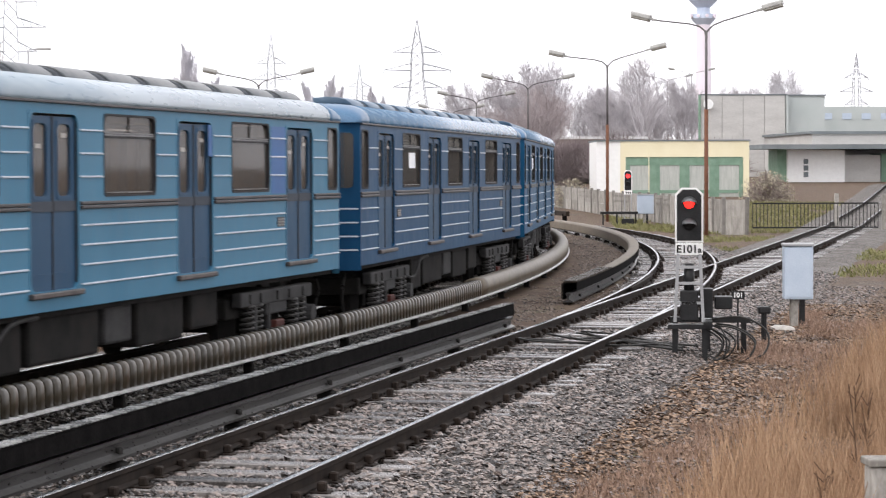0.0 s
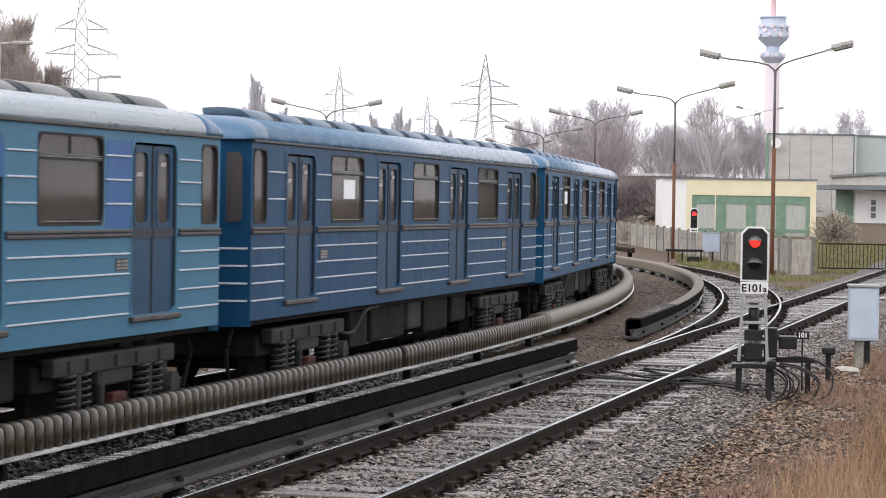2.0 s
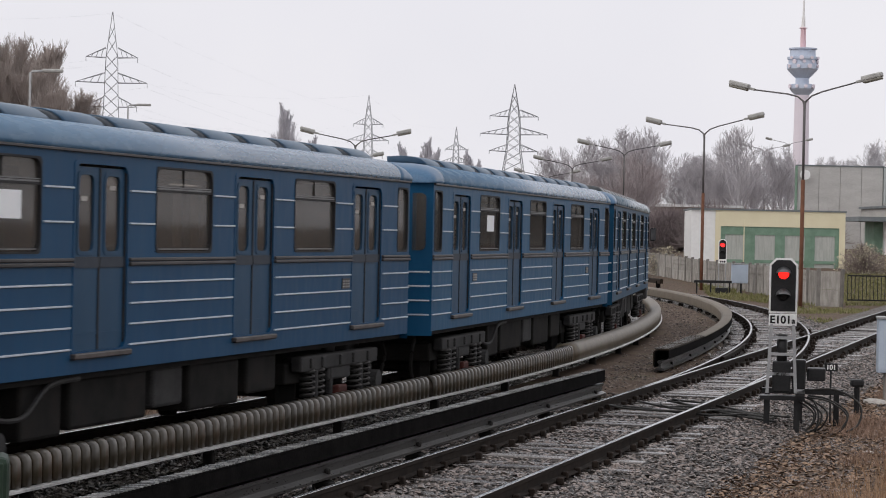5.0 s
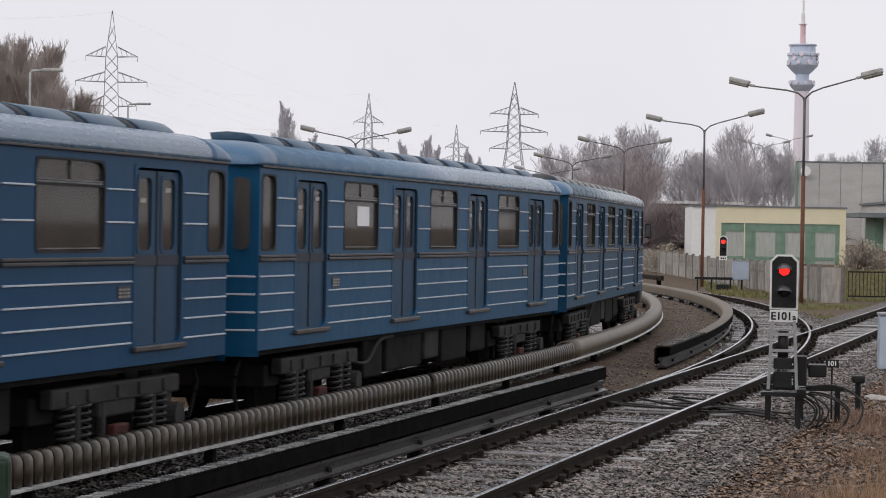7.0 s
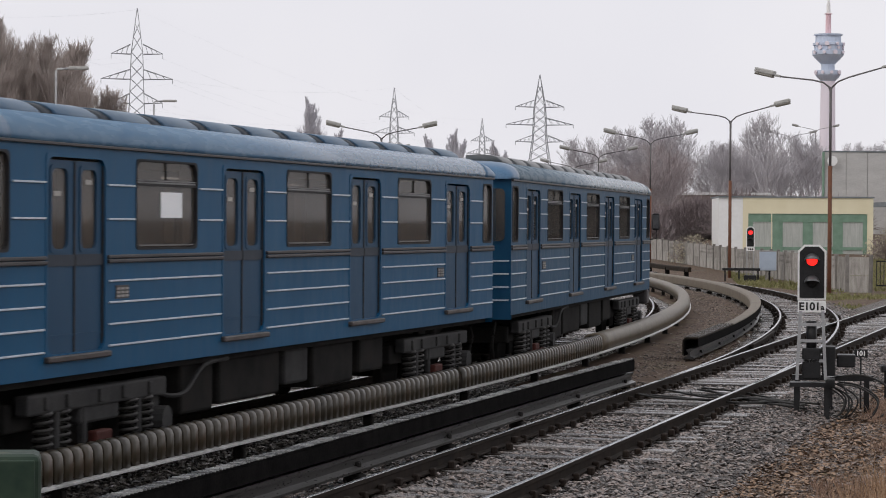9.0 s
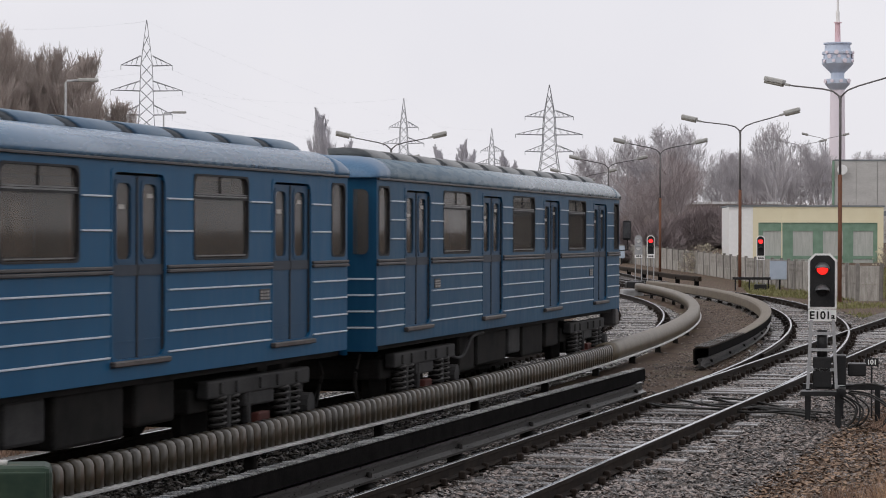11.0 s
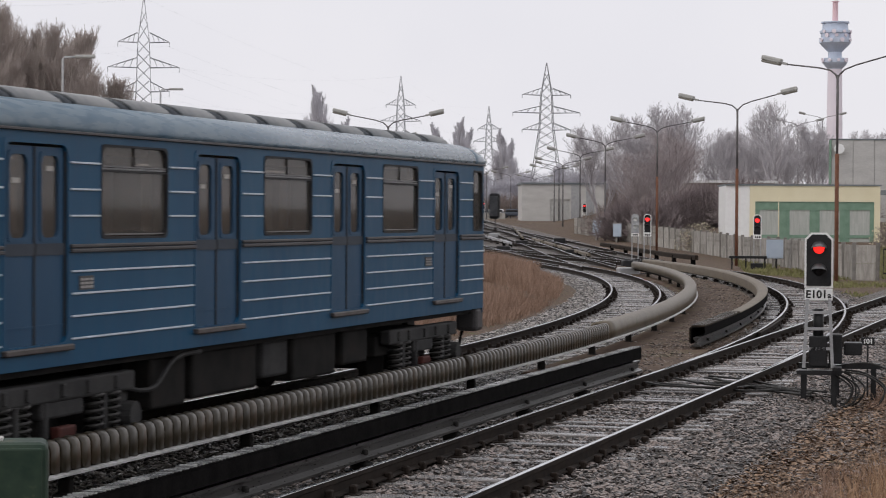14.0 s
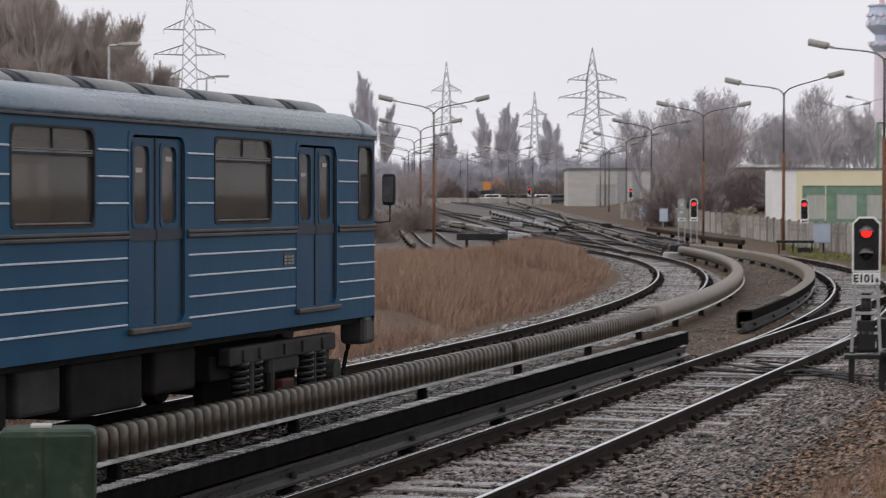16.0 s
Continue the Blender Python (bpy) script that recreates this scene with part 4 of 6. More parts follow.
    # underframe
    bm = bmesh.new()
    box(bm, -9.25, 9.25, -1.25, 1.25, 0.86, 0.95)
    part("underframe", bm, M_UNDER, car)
    # Black filler box, added to close the view through beneath the car.
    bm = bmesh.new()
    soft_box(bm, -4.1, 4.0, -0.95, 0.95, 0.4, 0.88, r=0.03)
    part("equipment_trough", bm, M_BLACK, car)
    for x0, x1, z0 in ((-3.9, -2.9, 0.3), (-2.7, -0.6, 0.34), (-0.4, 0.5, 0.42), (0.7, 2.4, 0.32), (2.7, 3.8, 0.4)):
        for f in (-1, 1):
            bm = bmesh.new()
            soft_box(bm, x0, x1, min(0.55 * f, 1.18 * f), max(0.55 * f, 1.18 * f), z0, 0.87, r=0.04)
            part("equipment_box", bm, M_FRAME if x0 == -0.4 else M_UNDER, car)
    bm = bmesh.new()
    tube(bm, smooth_line([(-4.7, -1.24, 0.6), (-4.35, -1.25, 0.55), (-3.95, -1.26, 0.58), (-3.45, -1.27, 0.83), (-2.7, -1.27, 0.87)], 4), 0.026, 6)
    part("air_pipe", bm, M_FRAME, car)
    for bx in (-6.3, 6.3):
        core = part("bogie", BOGIE["bogie_core"], None, car, at=(bx, 0, -0.082))
        for f, lib in ((-1, BOGIE), (1, BOGIE_M)):
            for k in ("side_frame", "collector_beam"):
                part(k, lib[k], None, core)
            part("damper", DAMPER if f < 0 else DAMPER_M, None, core, "grey damper drum")
            for x in (-1.27, -0.85, 0.85, 1.27):
                part("coil_spring", COIL, None, core, at=(x, 1.2 * f, 0.24))
            for x in (-1.05, 1.05):
                part("axle_box", lib["axle_box"], None, core, at=(x, 0, 0))
                w = part("wheel", WHEEL if f < 0 else WHEEL_M, None, core, at=(x, 0.76 * f, 0.39))
    if patch:
        for x0, x1, z0, z1 in patch:
            one_box("paint_patch", (x0, x1, -1.353, -1.349, z0, z1), M_PATCH, car, "brighter blue repaint")
    if paper:
        one_box("paper_notice", (paper - 0.05, paper + 0.56, -1.33, -1.326, 2.46, 2.73), M_PAPER, car, "white paper notice behind the glass")
    if tail:
        bm = bmesh.new()
        soft_box(bm, 9.48, 9.58, -1.55, -1.38, 2.32, 2.72, r=0.04)
        mr = part("cab_mirror", bm, M_RUBBER, car, "black cab mirror on an arm")
        bm = bmesh.new()
        tube(bm, [(9.3, -1.3, 2.12), (9.45, -1.36, 2.1), (9.56, -1.47, 2.12), (9.56, -1.47, 2.35)], 0.014, 6)
        part("mirror_arm", bm, M_RUBBER, mr)
        one_box("mirror_glass", (9.472, 9.479, -1.53, -1.4, 2.36, 2.68), M_DOORSTEEL, mr, "dull grey mirror glass")
        for f in (-1, 1):
            bm = bmesh.new()
            soft_box(bm, 8.95, 9.38, min(1.0 * f, 1.34 * f), max(1.0 * f, 1.34 * f), 0.58, 0.95, r=0.06)
            part("end_valance", bm, M_BELT, car)
    return car


LEAF_M, WHEEL_M = mirrored(LEAF), mirrored(WHEEL)
LOUVRES[1] = mirrored(LOUVRES[-1])
for k in VENTS.values():
    k[1] = mirrored(k[-1])
CARS = [
    metro_car(BLUES[0], ROOFS[0], (2.865, 2.61, 2.355), "pale blue metro car with white trim strips", patch=[(5.7, 6.4, 2.1, 3.03), (2.9, 3.07, 2.6, 3.0)]),
    metro_car(BLUES[1], ROOFS[1], (2.78, 2.44), "faded blue metro car with a notice in a window", paper=-4.86),
    metro_car(BLUES[2], ROOFS[1], (2.78, 2.44), "deep blue metro car with a notice in a window", paper=-4.85),
    metro_car(BLUES[3], ROOFS[2], (2.865, 2.61, 2.355), "blue rear metro car with driving cab and mirror", tail=True),
]


def car_pose(s):
    a, b = spot(TRAIN_PATH, s - 6.09)[0], spot(TRAIN_PATH, s + 6.09)[0]
    d = b - a
    return Matrix.Translation((a + b) / 2 + Vector((0, 0, 0.079))) @ Matrix.Rotation(math.atan2(d.y, d.x), 4, "Z")


def motions():
    for i, car in enumerate(CARS):
        walk(car, [(t, car_pose(s - (3 - i) * 18.6)) for t, s in TRAVEL])


# ---- yard lamps ----
def yard_lamp(at, turn, height, span, rusty, askew=0.0, label="tall twin-arm yard lamp on a slim steel post"):
    th = thing("yard_lamp", label, "lamp post", "twin-arm yard lamps", at=at @ pose(0, 0, 0, 0, 0, turn))
    jz = height
    bm = bmesh.new()
    tube(bm, [(0, 0, -0.4), (0, 0, jz * 0.62)], 0.085, 10)
    part("post", bm, M_POST if rusty else M_POSTGREY, th, "rusty lower post" if rusty else "", smooth=True)
    bm = bmesh.new()
    tube(bm, [(0, 0, jz * 0.62), (0, 0, jz)], 0.055, 10)
    part("upper_post", bm, M_POSTGREY, th, smooth=True)
    for q in (-1, 1):
        e = span / 2 - 0.75
        bm = bmesh.new()
        tube(bm, [(0, 0, jz - 0.25), (q * 0.07, 0, jz), (q * 0.3, 0, jz + 0.2 + 0.1 * q * askew), (q * 0.75, 0, jz + 0.34 + 0.3 * q * askew), (q * e, 0, jz + 0.62 + q * askew)], 0.04, 8, 0.03)
        arm = part("arm", bm, M_POSTGREY, th, smooth=True)
        bm = bmesh.new()
        m = pose(q * e, 0, jz + 0.6 + q * askew, 0, 0, 0 if q > 0 else 180) @ pose(0, 0, 0, 0, -13, 0)
        soft_box(bm, -0.06, 0.3, -0.06, 0.06, -0.02, 0.09, r=0.03, m=m)
        soft_box(bm, 0.2, 1.08, -0.17, 0.17, 0.0, 0.2, r=0.05, m=m)
        head = part("lantern", bm, M_LAMPHEAD, arm, "grey lantern housing")
        bm = bmesh.new()
        soft_box(bm, 0.24, 1.05, -0.15, 0.15, -0.1, 0.01, r=0.04, m=m)
        part("lens", bm, M_LENS, arm)
    return th


LAMPS = [  # bearing, distance, post height, tint of the lower post, turn
    (0.1645, 100.6, 7.8, True, -26), (0.1238, 132, 7.75, True, -20), (0.0913, 168, 7.75, True, 2), (0.0702, 202, 7.7, False, 0),
    (0.0600, 238, 7.6, False, 0), (0.0530, 280, 7.6, False, 0), (0.0495, 320, 7.6, False, 0), (-0.0182, 143, 7.1, True, 0),
    (-0.0236, 190, 7.3, True, 0), (-0.0262, 232, 7.4, True, 0), (-0.0285, 275, 7.4, False, 0), (-0.030, 320, 7.4, False, 0),
    (0.1485, 300, 13, False, 8), (0.1585, 330, 15, False, 5), (0.1790, 360, 12.5, False, 5),
]
LAMPS += [(-0.027 + 0.0098 * (i % 10) + 0.003 * (i // 10), 330 + 37 * (i % 4) + 20 * (i // 10), 8.2, False, 5 * (i % 3)) for i in range(16)]
for b, d, hgt, rusty, turn in LAMPS:
    yard_lamp(Matrix.Translation((b * d, d, rise(d) - 0.33)), turn, hgt + 0.7 - rise(d), 5.9, rusty, 0.14 if turn < -10 else 0.0)


def single_lamp(x, y, h):
    th = thing("street_lamp", "grey single-arm street lamp among bare trees", "lamp post", at=Matrix.Translation((x, y, rise(y) - 0.33)))
    bm = bmesh.new()
    tube(bm, [(0, 0, 0), (0, 0, h), (0.1, 0, h + 0.1), (1.0, 0, h + 0.15)], 0.09, 8)
    part("post", bm, M_STEEL, th, smooth=True)
    bm = bmesh.new()
    soft_box(bm, 0.9, 2.4, -0.2, 0.2, h + 0.05, h + 0.3, r=0.08)
    part("lantern", bm, M_LAMPHEAD, th)


single_lamp(-27.1, 180, 13.5)
single_lamp(-28.8, 260, 14.4)


# ---- signals ----
def text_mesh(name, body, size, material):
    cu = bpy.data.curves.new(name, "FONT")
    cu.body, cu.size, cu.extrude, cu.align_x, cu.align_y = body, size, 0.002, "CENTER", "CENTER"
    cu.offset = size * 0.028
    ob = bpy.data.objects.new(name, cu)
    scene.collection.objects.link(ob)
    bpy.context.view_layer.update()
    me = bpy.data.meshes.new_from_object(ob.evaluated_get(bpy.context.evaluated_depsgraph_get()))
    bpy.data.objects.remove(ob)
    me.materials.clear()
    me.materials.append(material)
    return me


def octagon(w, h, c):
    return [(-w / 2 + c, h / 2), (w / 2 - c, h / 2), (w / 2, h / 2 - c), (w / 2, -h / 2), (-w / 2, -h / 2), (-w / 2, h / 2 - c)]


def plate(bm, outline, y0, y1, cx=0.0, cz=0.0):
    ring_loft(bm, [[(cx + a, y, cz + b) for a, b in outline] for y in (y0, y1)])


def hood(bm, r, cx, cz, depth):
    """Half-round visor over a lens; y runs away from the viewer."""
    n = 10
    rings = []
    for k in range(n + 1):
        a = math.pi * k / n
        rings.append([(cx + r * math.cos(a), 0, cz + r * math.sin(a)), (cx + (r + 0.008) * math.cos(a), 0, cz + (r + 0.008) * math.sin(a)), (cx + (r + 0.008) * math.cos(a), -depth * (0.35 + 0.65 * math.sin(a)), cz + (r + 0.008) * math.sin(a) - 0.3 * depth * math.sin(a)), (cx + r * math.cos(a), -depth * (0.35 + 0.65 * math.sin(a)), cz + r * math.sin(a) - 0.3 * depth * math.sin(a))])
    ring_loft(bm, rings)


def disc(bm, r, cx, y, cz, n=20, bulge=0.02):
    rings = []
    for k, (q, dy) in enumerate(((1.0, 0.0), (0.75, -bulge * 0.6), (0.35, -bulge))):
        rings.append([(cx + r * q * math.cos(2 * math.pi * i / n), y + dy, cz + r * q * math.sin(2 * math.pi * i / n)) for i in range(n)])
    ring_loft(bm, rings)


def main_signal():
    th = thing("railway_signal", "black two-aspect signal with white edge showing red", "signal", at=Matrix.Translation((5.46, 34.68, -0.3)) @ pose(0, 0, 0, 0, 0, -9))
    zc = 2.07
    bm = bmesh.new()
    plate(bm, octagon(0.4, 0.78, 0.09), 0.0, 0.03, 0, zc)
    part("backboard_edge", bm, M_WHITE, th, "white border of the backboard")
    bm = bmesh.new()
    plate(bm, octagon(0.345, 0.725, 0.078), -0.012, 0.028, 0, zc)
    soft_box(bm, -0.15, 0.15, 0.03, 0.22, zc - 0.34, zc + 0.3, r=0.03)
    head = part("signal_head", bm, M_SIGBLACK, th)
    for dz, m in ((0.17, M_RED), (-0.14, M_SIGBLACK)):
        bm = bmesh.new()
        disc(bm, 0.078, 0.0, -0.014, zc + dz)
        part("lens", bm, m, head, "lit red lens" if dz > 0 else "dark lens", smooth=True)
        bm = bmesh.new()
        hood(bm, 0.1, 0.0, zc + dz - 0.005, 0.24)
        part("visor", bm, M_VISOR, head, smooth=True)
    bm = bmesh.new()
    soft_box(bm, -0.195, 0.195, -0.01, 0.012, 1.5, 1.67, r=0.008)
    pl = part("name_plate", bm, M_WHITE, th, "white plate lettered E101a")
    part("lettering", text_mesh("lettering", "E101", 0.152, M_INK), None, pl, at=pose(-0.03, -0.014, 1.583, 90, 0, 0))
    part("lettering", text_mesh("lettering", "a", 0.12, M_INK), None, pl, at=pose(0.15, -0.014, 1.573, 90, 0, 0))
    for q in (-1, 1):
        bm = bmesh.new()
        ring_loft(bm, [[(q * (x + a), b, z) for a, b in ((-0.022, -0.03), (0.022, -0.03), (0.022, 0.03), (-0.022, 0.03))] for x, z in ((0.155, 1.52), (0.2, 0.55))])
        part("ladder_leg", bm, M_STEEL, th, "galvanised leg")
    for z in (1.1, 0.82, 1.33):
        w = 0.155 + (1.52 - z) * 0.045
        one_box("rung", (-w, w, -0.02, 0.02, z - 0.02, z + 0.02), M_STEEL, th)
    bm = bmesh.new()
    ring_loft(bm, [[(0.075 * math.cos(a), 0.08 + 0.075 * math.sin(a), z) for a in [k * math.pi / 6 for k in range(12)]] for z in (0.95, 1.38)])
    part("relay_pot", bm, M_SIGBLACK, th, smooth=True)
    for q in ((-0.13, 0.13, -0.02, 0.24, 0.56, 1.0), (0.15, 0.34, 0.1, 0.4, 0.6, 1.02), (0.36, 0.62, 0.2, 0.55, 0.72, 0.9)):
        one_box("relay_box", q, M_SIGBLACK, th, bevel=0.02)
    bm = bmesh.new()
    box(bm, -0.3, 0.3, -0.2, 0.1, 0.46, 0.52)
    box(bm, 0.2, 0.33, -0.2, 1.5, 0.46, 0.56)
    box(bm, -0.28, 0.9, 1.3, 1.45, 0.46, 0.54)
    part("base_frame", bm, M_SIGBLACK, th)
    for x, y in ((-0.2, -0.1), (0.22, -0.1), (0.27, 1.3), (-0.2, 1.3), (0.8, 1.35)):
        one_box("leg", (x - 0.04, x + 0.04, y - 0.04, y + 0.04, -0.1, 0.47), M_SIGBLACK, th)
    for k in range(7):
        bm = bmesh.new()
        x, dx = random.uniform(-0.1, 0.45), random.uniform(0.15, 0.62)
        y = random.uniform(-0.15, 0.4)
        pts = [(x, y, 0.5), (x + dx * 0.5, y - 0.05, 0.46), (x + dx, y - 0.1, 0.28), (x + dx * 0.85, y - 0.12, 0.06), (x + dx * 0.4, y - 0.05, -0.02), (x - 0.1, y, 0.03)]
        tube(bm, smooth_line(pts, 5), 0.014, 6)
        part("cable", bm, M_CABLE, th, smooth=True)
    return th


main_signal()


def big_cable():
    th = thing("signal_cable", "loose black cable loop beside the signal base", "cable")
    bm = bmesh.new()
    tube(bm, smooth_line([(5.75, 35.0, 0.25), (6.25, 34.9, 0.3), (6.6, 34.8, 0.1), (6.55, 34.7, -0.2), (6.2, 34.6, -0.31), (5.9, 34.7, -0.3)], 6), 0.016, 6)
    part("loop", bm, M_CABLE, th, smooth=True)
    for pts in ([(5.4, 34.7, -0.2), (4.9, 35.3, -0.17), (4.3, 35.2, -0.15), (3.6, 36.2, -0.14), (3.1, 36.6, -0.14)], [(5.4, 34.9, -0.2), (4.8, 35.8, -0.16), (4.2, 36.2, -0.14), (3.7, 37.4, -0.13)], [(5.3, 35.2, -0.2), (4.7, 36.6, -0.16), (4.2, 37.8, -0.14)]):
        for k in range(3):
            bm = bmesh.new()
            tube(bm, smooth_line([(a + 0.16 * k * math.sin(b * 2.3 + 2 * k), b + 0.34 * k * math.cos(a * 2.1 + k), c + 0.04 + 0.015 * k) for a, b, c in pts], 6), 0.017, 6)
            part("lead", bm, M_CABLE, th, smooth=True)


big_cable()


def number_sign(x, y):
    th = thing("number_sign", "small black track number sign on a thin stake", "sign", at=Matrix.Translation((x, y, rise(y) - 0.33)))
    one_box("stake", (-0.012, 0.012, -0.012, 0.012, -0.1, 0.86), M_SIGBLACK, th)
    pl = one_box("plate", (-0.1, 0.1, -0.02, -0.008, 0.8, 0.92), M_SIGBLACK, th)
    part("lettering", text_mesh("lettering", "101", 0.1, M_WHITE), None, pl, at=pose(0, -0.024, 0.858, 90, 0, 0))


number_sign(6.5, 36.6)


def track_stub(x, y):
    th = thing("trackside_post", "short black capped post beside the track", "post", at=Matrix.Translation((x, y, rise(y) - 0.33)))
    bm = bmesh.new()
    tube(bm, [(0, 0, -0.1), (0, 0, 0.5)], 0.045, 8)
    part("stem", bm, M_SIGBLACK, th)
    bm = bmesh.new()
    soft_box(bm, -0.1, 0.1, -0.08, 0.08, 0.48, 0.6, r=0.03)
    part("cap", bm, M_SIGBLACK, th)


track_stub(7.2, 38.2)


def far_signal(x, y, lit, turn=-8.0, table=False):
    th = thing("railway_signal", "small black signal showing red" if lit else "unlit grey signal seen from behind", "signal", "distant signals", at=Matrix.Translation((x, y, rise(y) - 0.33)) @ pose(0, 0, 0, 0, 0, turn))
    bm = bmesh.new()
    plate(bm, octagon(0.42, 1.05, 0.12), 0.0, 0.03, 0, 2.25)
    part("backboard_edge", bm, M_WHITE if lit else M_STEEL, th)
    bm = bmesh.new()
    plate(bm, octagon(0.34, 0.97, 0.1), -0.012, 0.028, 0, 2.25)
    soft_box(bm, -0.14, 0.14, 0.03, 0.22, 1.8, 2.65, r=0.03)
    head = part("signal_head", bm, M_SIGBLACK if lit else M_STEEL, th)
    for dz in (0.24, -0.16):
        bm = bmesh.new()
        disc(bm, 0.12, 0.0, -0.014, 2.25 + dz)
        part("lens", bm, M_REDFAR if lit and dz > 0 else (M_SIGBLACK if lit else M_WHITE), head)
        bm = bmesh.new()
        hood(bm, 0.13, 0.0, 2.255 + dz, 0.17)
        part("visor", bm, M_SIGBLACK if lit else M_STEEL, head)
    pl = one_box("name_plate", (-0.21, 0.21, -0.01, 0.01, 1.55, 1.72), M_WHITE, th)
    for k in (-0.12, -0.02, 0.08):
        one_box("mark", (k, k + 0.07, -0.016, -0.01, 1.59, 1.68), M_INK, pl)
    for q in (-1, 1):
        one_box("leg", (q * 0.17 - 0.025, q * 0.17 + 0.025, -0.025, 0.025, 0.2, 1.55), M_STEEL, th)
    one_box("base", (-0.32, 0.32, -0.25, 0.35, -0.05, 0.32), M_SIGBLACK, th, bevel=0.04)
    if table:
        one_box("bench", (-1.4, 0.5, -0.2, 0.2, 0.55, 0.68), M_SIGBLACK, th)
        for k in (-1.3, -0.6, 0.35):
            one_box("leg", (k, k + 0.08, -0.1, 0.1, -0.1, 0.55), M_SIGBLACK, th)


far_signal(16.4, 124, True, table=True)
far_signal(11.75, 134.3, True)
far_signal(11.1, 134.5, False)
far_signal(16.2, 262, True)
far_signal(6.2, 300, True)
far_signal(-10.8, 420, True)


def cabinet(x, y, w, h, leg, label="pale blue-grey steel trackside cabinet on a concrete leg", turn=-6):
    th = thing("trackside_cabinet", label, "cabinet", "trackside cabinets", at=Matrix.Translation((x, y, rise(y) - 0.33)) @ pose(0, 0, 0, 0, 0, turn))
    one_box("body", (-w / 2, w / 2, -0.19, 0.19, leg, leg + h), M_CAB, th, bevel=0.015)
    one_box("lid", (-w / 2 - 0.02, w / 2 + 0.02, -0.22, 0.22, leg + h, leg + h + 0.05), M_STEEL, th, bevel=0.012)
    one_box("door_edge", (-w / 2 + 0.03, w / 2 - 0.03, -0.2, -0.188, leg + 0.04, leg + h - 0.03), M_CAB, th, bevel=0.004)
    one_box("pedestal", (-0.13, 0.0, -0.12, 0.12, -0.15, leg), M_FENCE, th, "concrete leg", bevel=0.01)
    one_box("conduit", (0.03, 0.12, -0.08, 0.08, -0.15, leg), M_SIGBLACK, th)


cabinet(8.55, 42.24, 0.5, 0.92, 0.5)
cabinet(17.4, 124.8, 0.85, 0.95, 0.55)
cabinet(14.75, 196, 0.66, 1.0, 0.45)
cabinet(13.6, 203, 0.7, 1.15, 0.45)


def green_box():
    th = thing("point_machine_box", "chipped dark green steel box on a post", "equipment box", at=Matrix.Translation((-2.44, 13.9, -0.33)) @ pose(0, 0, 0, 0, 0, 8))
    one_box("body", (-0.27, 0.27, -0.18, 0.18, 1.0, 1.43), M_GREENBOX, th, bevel=0.04)
    one_box("cover_plate", (-0.02, 0.24, -0.2, -0.178, 1.03, 1.4), M_GREENBOX, th, bevel=0.01)
    bm = bmesh.new()
    tube(bm, [(0, 0, -0.2), (0, 0, 1.02)], 0.12, 12)
    part("post", bm, M_GREENBOX, th)
    one_box("cap", (-0.1, 0.02, -0.06, 0.06, 1.425, 1.45), M_COVERTOP, th, bevel=0.008)


green_box()


def concrete_stub():
    th = thing("fence_post", "broken concrete fence post with a steel bar", "post", at=Matrix.Translation((3.86, 16.0, -0.33)))
    one_box("shaft", (-0.15, 0.2, -0.12, 0.12, -0.2, 0.78), M_FENCE, th, bevel=0.02)
    one_box("top_slab", (-0.17, 0.24, -0.14, 0.14, 0.78, 0.83), M_FENCE, th, bevel=0.01)
    bm = bmesh.new()
    tube(bm, [(0.05, 0, 0.8), (0.055, 0, 1.22)], 0.02, 6)
    part("bar", bm, M_SIGBLACK, th)


concrete_stub()


# ---- concrete panel fence ----
FENCE_LINE = [(18.8, 103.7), (17.9, 104.2), (18.3, 130.0), (17.2, 165.0), (15.6, 200.0), (13.6, 235.0)]


def fence():
    th = thing("concrete_fence", "weathered grey precast concrete panel fence with posts", "fence", kind="structure")
    bm = bmesh.new()
    holes = [(-1.25 + 0.26 * k, -1.12 + 0.26 * k, z, z + 0.13) for k in range(10) for z in (0.95, 1.22)]
    wall_cells(bm, -1.44, 1.44, 0.0, 0.72, -0.03, 0.03, [])
    a = mesh_of("panel_low", bm, M_FENCE)
    bm = bmesh.new()
    wall_cells(bm, -1.44, 1.44, 0.73, 1.5, -0.03, 0.03, holes)
    b = mesh_of("panel_pierced", bm, M_FENCE)
    bm = bmesh.new()
    wall_cells(bm, -1.44, 1.44, 0.73, 1.5, -0.03, 0.03, [])
    c = mesh_of("panel_plain", bm, M_FENCE)
    bm = bmesh.new()
    soft_box(bm, -0.07, 0.07, -0.08, 0.08, -0.3, 1.6, r=0.015, seg=1)
    post = mesh_of("fence_post", bm, M_FENCEPOST)
    n = 0
    for (xa, ya), (xb, yb) in zip(FENCE_LINE, FENCE_LINE[1:]):
        length = math.hypot(xb - xa, yb - ya)
        k = max(1, round(length / 3.0))
        ang = math.degrees(math.atan2(yb - ya, xb - xa))
        for i in range(k):
            f = (i + 0.5) / k
            m = pose(xa + (xb - xa) * f, ya + (yb - ya) * f, rise(ya + (yb - ya) * f) - 0.33, random.uniform(-1, 1), 0, ang + random.uniform(-0.8, 0.8)) @ Matrix.Diagonal((length / k / 3.0, 1, 1, 1))
            part("panel", a, None, th, at=m)
            part("panel", b if n % 5 in (2, 3) else c, None, th, at=m)
            f = i / k
            part("post", post, None, th, at=pose(xa + (xb - xa) * f, ya + (yb - ya) * f, rise(ya + (yb - ya) * f) - 0.33, random.uniform(-1.5, 1.5), random.uniform(-1.5, 1.5), ang))
            n += 1


fence()


